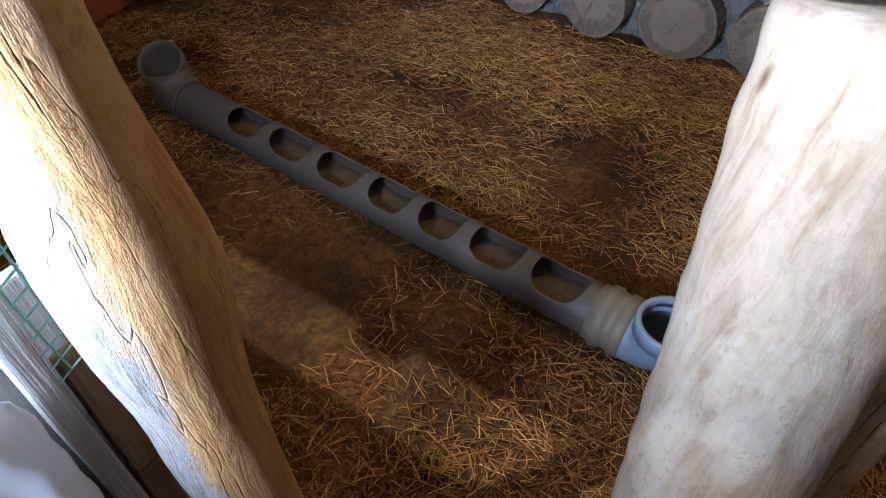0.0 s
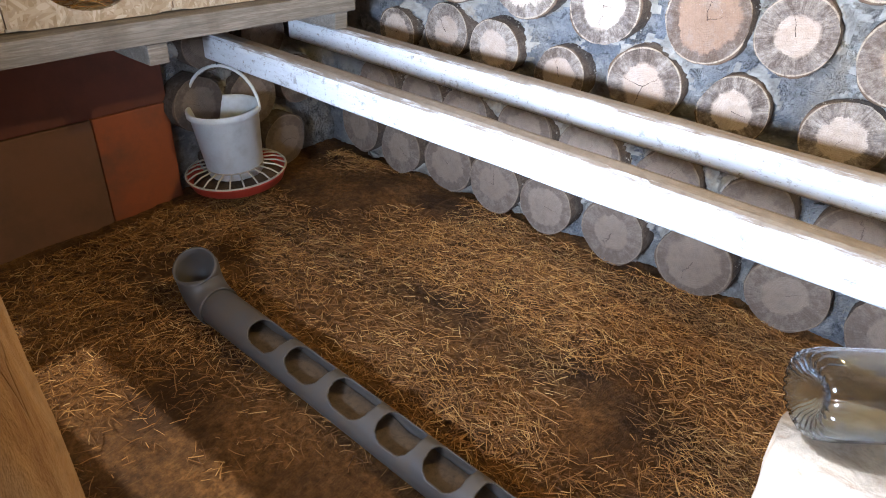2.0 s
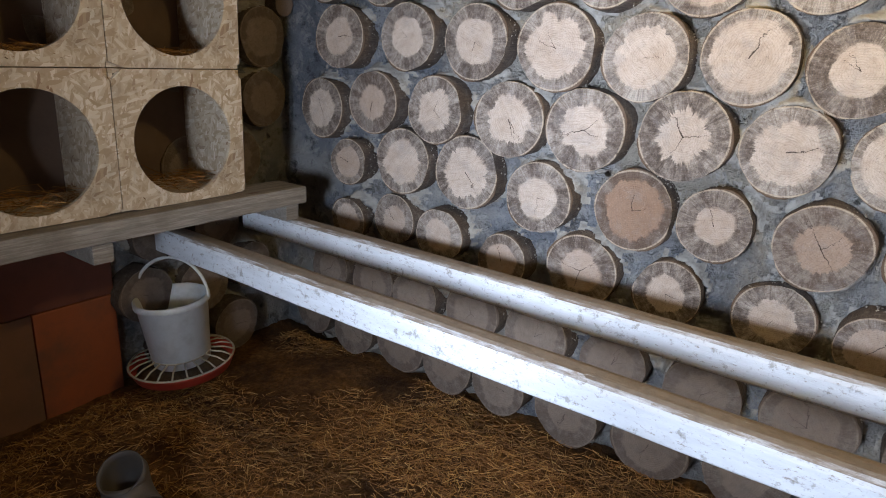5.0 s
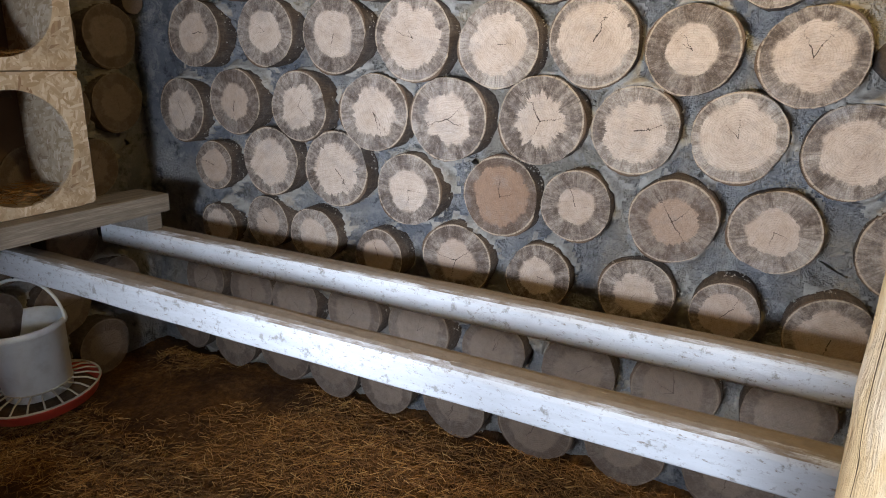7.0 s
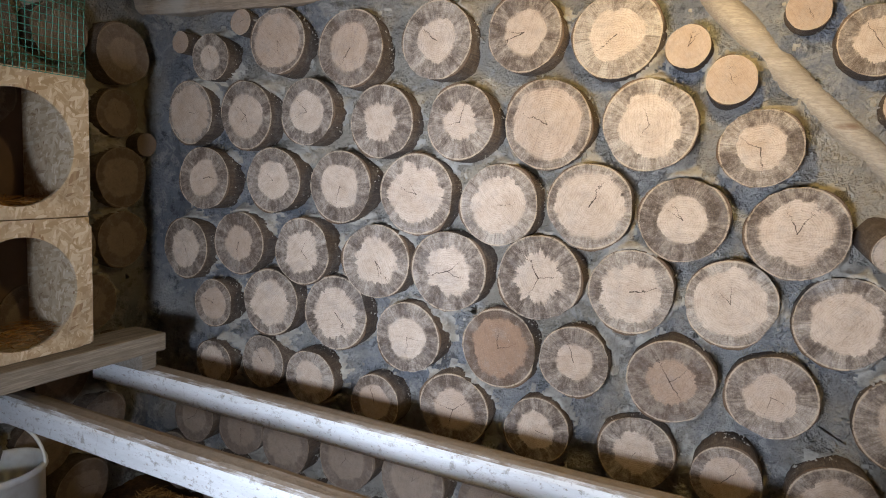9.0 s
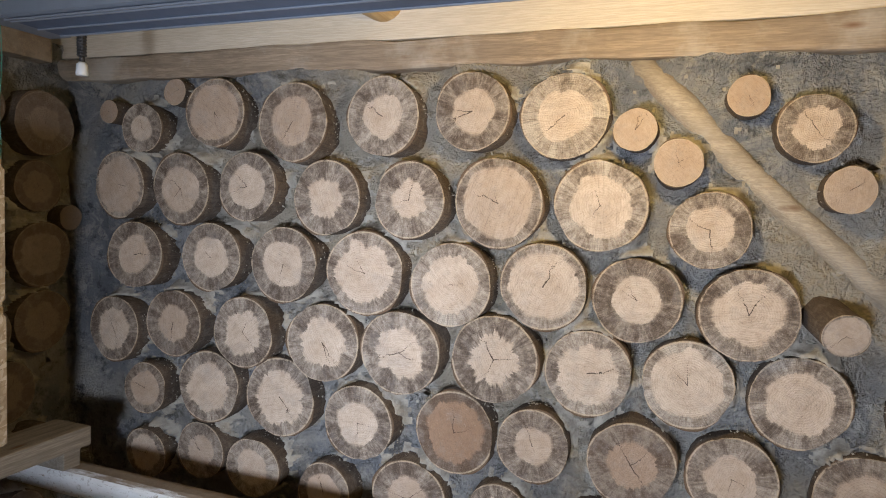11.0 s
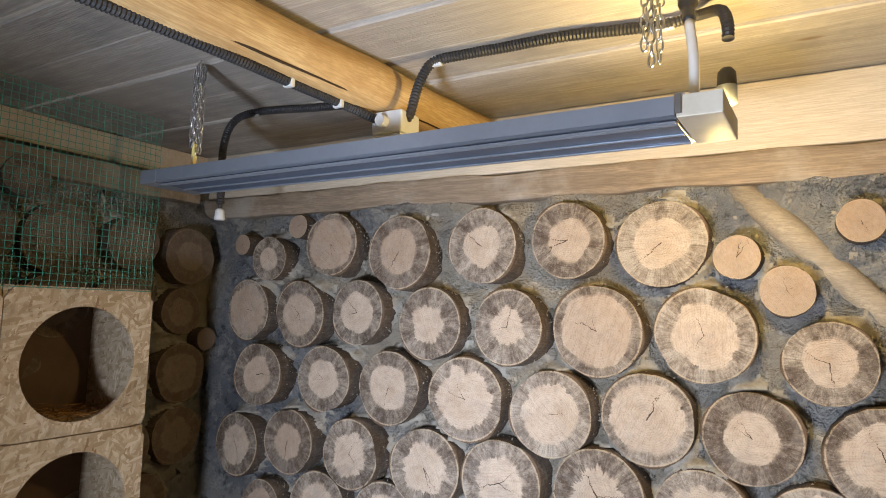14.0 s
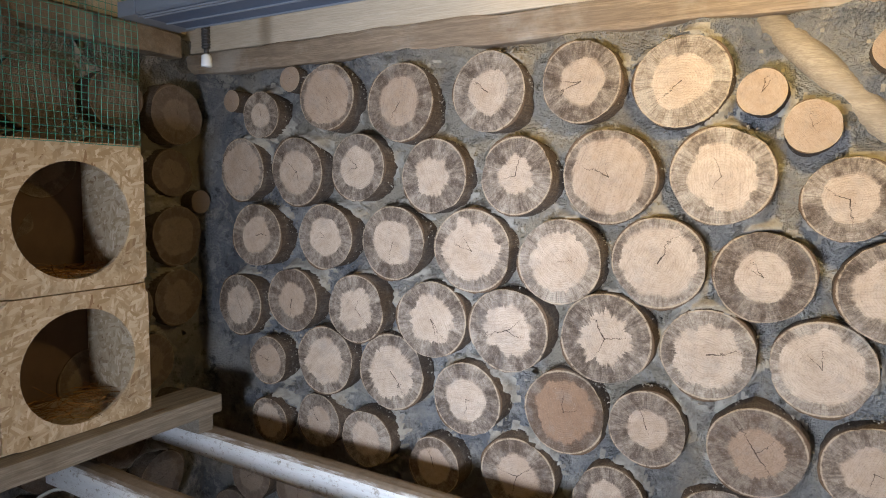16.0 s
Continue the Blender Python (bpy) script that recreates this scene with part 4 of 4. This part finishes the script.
# ---- feeding pipe ----
def feed_pipe():
    e = empty("feeding_pipe", pose(0, 1.155, .045, 0, 0, -2.2), "grey plastic pipe feeder with oval openings lying on the litter", "pipe feeder")
    R, x0, x1 = .056, -.94, .34
    saddles = (-.76, -.604, -.438, -.275, -.13, .008, .158, .304)
    holes = [(a + .017, b - .017) for a, b in zip(saddles, saddles[1:])]
    bm = bmesh.new()
    nx, na = 420, 84
    grid = []
    for i in range(nx + 1):
        x = x0 + (x1 - x0) * i / nx
        grid.append([(x, R * math.sin(a), R * math.cos(a)) for a in (2 * math.pi * k / na for k in range(na))])
    vv = [[bm.verts.new(p) for p in row] for row in grid]
    for i in range(nx):
        x = x0 + (x1 - x0) * (i + .5) / nx
        for k in range(na):
            a = 2 * math.pi * (k + .5) / na
            a = a if a < math.pi else a - 2 * math.pi
            cut = False
            for h0, h1 in holes:
                c, hw = (h0 + h1) / 2, (h1 - h0) / 2
                if (abs((x - c) / hw) ** 2.6 + abs(a / 1.08) ** 2.6) < 1:
                    cut = True
            if not cut:
                bm.faces.new((vv[i][k], vv[i + 1][k], vv[i + 1][(k + 1) % na], vv[i][(k + 1) % na]))
    bmesh.ops.delete(bm, geom=[v for v in bm.verts if not v.link_faces], context="VERTS")
    bmesh.ops.smooth_vert(bm, verts=[v for v in bm.verts if any(len(e.link_faces) == 1 for e in v.link_edges) and x0 + .01 < v.co.x < x1 - .01], factor=0.5, use_axis_x=True, use_axis_y=True, use_axis_z=True)
    p = part("pipe", bm, M_GREY_PIPE, e, "dusty grey pipe", True)
    mod = p.modifiers.new("wall", "SOLIDIFY")
    mod.thickness, mod.offset = .004, -1
    bm = bmesh.new()
    fill = [[bm.verts.new((x0 + (x1 - x0) * i / 60, .048 * s, -.006 + .012 * noise.noise(Vector((i * .4, s * 2, 0))))) for s in (-1, -.5, 0, .5, 1)] for i in range(61)]
    for a, b in zip(fill, fill[1:]):
        for k in range(4):
            bm.faces.new((a[k], b[k], b[k + 1], a[k + 1]))
    part("feed", bm, M_FEED, e, "brown feed in the pipe", True)

    def turned(profile, m, name, mat, label):
        return part(name, lathe(profile, 36), mat, e, label, True, m)

    sock = [(.052, 0), (.060, 0), (.060, .012), (.0665, .016), (.0665, .034), (.061, .038), (.061, .052), (.0655, .056), (.0655, .078), (.059, .080), (.052, .080)]
    turned(sock, pose(.315, 0, 0, 0, 90, 0), "socket", M_BEIGE_PIPE, "beige ribbed pipe socket")
    # the elbow turns up at its end
    bend = [(.39 + .07 * math.sin(a), -.02 * (1 - math.cos(a)), .06 * (1 - math.cos(a))) for a in (math.pi / 2 * k / 10 for k in range(11))]
    bend = [(.37, 0, 0), *bend, (.462, -.022, .085)]
    el = part("elbow", add_tube(bmesh.new(), bend, .058, 28, False), M_BLUE_PIPE, e, "blue-grey pipe elbow opening upwards", True)
    mod = el.modifiers.new("wall", "SOLIDIFY")
    mod.thickness, mod.offset = .005, -1
    turned([(.055, 0), (.066, 0), (.066, .03), (.064, .034), (.057, .034), (.055, .03)], pose(.462, -.022, .062), "rim", M_BLUE_PIPE, "")
    bend = [(-.94 - .085 * math.sin(a), 0, .085 * (1 - math.cos(a))) for a in (math.pi / 2 * k / 10 for k in range(11))]
    el = part("elbow", add_tube(bmesh.new(), [(-.93, 0, 0), *bend, (-1.018, -.012, .105)], .058, 28, False), M_GREY_PIPE, e, "", True)
    mod = el.modifiers.new("wall", "SOLIDIFY")
    mod.thickness, mod.offset = .005, -1
    return e


feed_pipe()

# ---- ceiling lamp, its chains and cables ----
def strip_lamp():
    e = empty("strip_lamp", pose(-.243, 1.580, 1.864, 0, 0, -.6), "long grey aluminium strip lamp, switched off, hung on chains", "lamp")
    bm = bmesh.new()
    L, prof = .60, [(-.078, .0), (-.078, .0275), (-.077, .028), (.077, .028), (.078, .0275), (.078, .0), (.07, -.003), (-.07, -.003)]
    a, b = ([bm.verts.new((s * L, y, z)) for y, z in prof] for s in (-1, 1))
    for k in range(len(prof)):
        bm.faces.new((a[k], a[(k + 1) % len(prof)], b[(k + 1) % len(prof)], b[k]))
    bm.faces.new(a)
    bm.faces.new(b[::-1])
    bmesh.ops.recalc_face_normals(bm, faces=bm.faces)
    part("housing", bm, M_ALU, e, "brushed grey aluminium housing")
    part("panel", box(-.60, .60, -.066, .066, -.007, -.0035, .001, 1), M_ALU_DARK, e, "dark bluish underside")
    for y in (-.071, -.058, .0, .052):
        part("fin", box(-.60, .60, y - .0025, y + .0025, -.011, -.0072, .001, 1), M_ALU, e)
    for s in (-1, 1):
        part("end_cap", box(min(s * .602, s * .664), max(s * .602, s * .664), -.0795, .0795, -.005, .0285, .002), M_CAP if s > 0 else M_ALU, e, "metal end cap")
        part("screw", lathe([(0, .003), (.003, .003), (.004, 0), (0, 0)], 10), M_STEEL, e, m=pose(s * .61, -.07, .0286))
    part("bracket", box(.60, .61, -.084, -.0805, .0, .03, .001, 1), M_STEEL, e)
    for s in (-1, 1):
        part("eyelet", tube([(s * .56 + .008 * math.cos(q), 0, .04 + .008 * math.sin(q)) for q in (2 * math.pi * k / 12 for k in range(13))], .0018, 5, False), M_STEEL, e)
    return e


strip_lamp()


def chain(x, y, z0, z1, strands, label):
    """A hanging chain of steel links, gathered in strands."""
    e = empty("chain", pose(x, y, z1), label, "chain", "lamp chains")
    bm = bmesh.new()
    link_pts = []
    for k in range(17):
        q = 2 * math.pi * k / 16
        link_pts.append(Vector((.0055 * math.cos(q), 0, .012 * math.sin(q))))
    add_tube(bm, link_pts, .0018, 5, False)
    me = bpy.data.meshes.new("chain_link")
    bm.to_mesh(me)
    bm.free()
    me.materials.append(M_STEEL)
    me.shade_smooth()
    r = random.Random(int(x * 1000))
    for s, (dx, dy, lo, hi) in enumerate(strands):
        n = int((hi - lo) * (z1 - z0) / .019)
        for k in range(n):
            ob = new("chain_link", me)
            ob.parent = e
            z = -(z1 - z0) * (1 - hi) - k * .019 - .008
            ob.matrix_basis = pose(dx + r.uniform(-.001, .001), dy, z, 0, r.uniform(-8, 8), 90 * (k % 2) + r.uniform(-20, 20))
    return e


chain(-.83, 1.60, 1.912, CEIL, ((0, 0, 0, 1), (.013, .004, .1, .95), (-.012, .003, .15, .97), (.006, .009, .2, .96), (-.005, -.008, .12, .94), (.016, -.006, .3, .9)), "steel link chain doubled up above the lamp")
chain(.30, 1.60, 1.912, CEIL, ((0, 0, .2, 1), (.013, .004, .25, .95), (-.012, .003, .3, .97), (.004, .010, .35, .96)), "steel link chain gathered near the ceiling")
tagged(link("tag", box(-.835, -.827, 1.595, 1.605, 1.905, 1.975, .001), M_YELLOW), "small yellow tag on the lamp chain", "tag")


def conduit(name, pts, label, radius=.0105):
    path = smooth_path(pts, 14)
    even = [path[0]]
    for p in path[1:]:
        while (p - even[-1]).length >= .004:
            even.append(even[-1] + (p - even[-1]).normalized() * .004)
    return tagged(link(name, tube(even, radius, 10, True, .24), M_BLACK), label, "conduit")


conduit("conduit", [(-.53, .3, 2.062), (-.49, 1.0, 2.062), (-.466, 1.30, 2.062), (-.46, 1.55, 2.062), (-.445, 1.72, 2.058), (-.42, 1.78, 2.045), (-.40, 1.80, 2.035)], "black corrugated conduit clipped along the beam")
conduit("conduit", [(-.345, 1.83, 2.035), (-.325, 1.825, 2.05), (-.315, 1.825, 2.085), (-.30, 1.83, 2.135), (-.265, 1.83, 2.172), (-.18, 1.835, 2.177), (-.08, 1.84, 2.177), (.05, 1.84, 2.175), (.20, 1.87, 2.175), (.28, 1.88, 2.175)],
        "black corrugated conduit crossing the ceiling boards")
conduit("conduit", [(.28, 1.88, 2.175), (.335, 1.86, 2.172), (.380, 1.80, 2.145), (.396, 1.76, 2.10), (.398, 1.75, 2.065)], "black corrugated conduit end hanging down", .009)
conduit("conduit", [(-.46, 2.05, 2.17), (-.62, 2.02, 2.175), (-.80, 1.98, 2.175), (-.98, 1.93, 2.172), (-1.05, 1.90, 2.14), (-1.065, 1.88, 2.06), (-1.06, 1.876, 1.95), (-1.058, 1.875, 1.875)],
        "black conduit bending down to a hanging socket")
for x, y, z in ((-.46, 1.55, 2.062), (-.447, 1.70, 2.058), (-.255, 1.83, 2.172), (.27, 1.88, 2.175), (-.985, 1.93, 2.172)):
    tagged(link("cable_clip", box(x - .013, x + .013, y - .006, y + .006, z - .013, z + .013, .003), M_WHITE), "grey plastic clip holding the conduit", "clip", "cable clips")
jb = empty("junction_box", pose(-.375, 1.835, 2.028), "white plastic junction box on the beam", "junction box")
part("body", box(-.045, .045, -.04, .04, -.028, .028, .006), M_WHITE, jb)
lid = part("lid", box(-.04, .04, -.035, .035, -.034, -.0285, .003), M_WHITE, jb)
for x in (-.032, .032):
    part("screw", lathe([(0, 0), (.004, 0), (.004, .003), (0, .003)], 10), M_STEEL, lid, m=pose(x, x * .8, -.0365))
part("gland", tube([(-.005, -.062, 0), (-.005, -.04, 0)], .014, 12), M_WHITE, jb)
hs = empty("hanging_socket", pose(-1.057, 1.875, 1.842) @ Matrix.Scale(.75, 4), "small white socket at the end of a hanging cable", "socket")
part("body", lathe([(0, -.022), (.019, -.022), (.021, -.018), (.018, .018), (.010, .026), (0, .026)], 20), M_WHITE, hs, smooth=True)
part("collar", lathe([(0, .027), (.009, .027), (.009, .05), (0, .05)], 14), M_BLACK, hs, smooth=True)
pl = empty("bulb_holder", pose(.394, 1.76, 1.972) @ Matrix.Scale(.76, 4), "black and grey bulb holder hanging behind the strip lamp", "bulb holder")
part("cap", lathe([(0, .06), (.012, .06), (.02, .05), (.022, .02), (.022, .018)], 16), M_BLACK, pl, smooth=True)
part("base", lathe([(.0225, .017), (.023, -.025), (.012, -.03), (0, -.03)], 16), M_ALU, pl, smooth=True)
tagged(link("lamp_cable", tube(smooth_path([(.362, 1.62, 1.893), (.357, 1.65, 2.0), (.345, 1.68, 2.08)], 6), .0085, 8), M_WHITE, smooth=True), "white cable rising from the lamp", "cable")
tagged(link("cable_sleeve", tube(smooth_path([(.345, 1.68, 2.081), (.340, 1.70, 2.12), (.335, 1.72, 2.175)], 6), [.011] * 6 + [.017] * 7, 8), M_BLACK, smooth=True), "black shrink sleeve on the lamp cable", "cable")

# ---- clear bottle lying on the short post ----
bt = empty("plastic_bottle", pose(.446, .868, .864, -90, 0, -51) @ Matrix.Scale(.82, 4), "clear plastic bottle with a ribbed foot lying on the post", "bottle")
prof = [(0, .012), (.014, .014), (.022, .004), (.034, .0), (.042, .006), (.0445, .02), (.0445, .12), (.040, .15), (.022, .19), (.014, .20), (.014, .22)]
bm = lathe(prof, 72)
for v in bm.verts:
    if v.co.z < .01 and Vector(v.co.xy).length > .016:
        a = math.atan2(v.co.y, v.co.x)
        v.co.z += .0022 * math.cos(24 * a)
p = part("shell", bm, M_BOTTLE, bt, smooth=True)
mod = p.modifiers.new("wall", "SOLIDIFY")
mod.thickness, mod.offset = .0012, -1
part("cap", lathe([(0, .245), (.015, .245), (.016, .222), (.0, .222)], 18), M_BLUE_PIPE, bt, "blue screw cap", True)

# ---- laths, netting and sack outside the hatch ----
tagged(link("lath", bar(.078, .100, .367, .395, .426, .607, 5, 2, .002, 2.0, .004), M_LATH), "short weathered lath end nailed beside the post", "lath", "laths")
tagged(link("lath", bar(.076, .098, .367, .394, 0, .422, 6, 2, .002, 4.0, .004), M_LATH), "lower weathered lath beside the post", "lath", "laths")
tagged(link("batten", bar(.082, .104, .340, .362, 0, .95, 12, 2, .003, 6.0, .004), M_STRIP), "thin whitewashed batten along the netting", "batten")
tagged(link("panel_board", bar(.058, .072, .10, .402, .05, .685, 8, 2, .003, 8.0, .003), M_STRIP), "pale board behind the netting of the hatch panel", "board")
netting("hatch_netting", "green plastic netting on the hatch panel, sunlight painted in as paleness", (.098, .358, .595), (0, .062, .028), (0, -.022, .34), 4, 20, .0011, .004, M_NET_SUNLIT)


def sack():
    bm = bmesh.new()
    bmesh.ops.create_grid(bm, x_segments=40, y_segments=40, size=0.5)
    for v in bm.verts:
        u, q = v.co.x, v.co.y
        fold = .014 * math.sin(26 * u + 4 * noise.noise(Vector((u * 3, q * 3, 0)))) + .03 * noise.noise(Vector((u * 4, q * 4, 2)))
        v.co = Vector((.118 + fold * .35, .232 + .20 * u + .010 * noise.noise(Vector((0, q * 9, 5))), .42 + .42 * q + .02 * noise.noise(Vector((u * 6, 0, 7)))))
    ob = link("white_sack", bm, M_BAG, smooth=True)
    mod = ob.modifiers.new("cloth", "SOLIDIFY")
    mod.thickness = .002
    return tagged(ob, "crumpled white woven sack hung on the hatch panel", "sack")


sack()
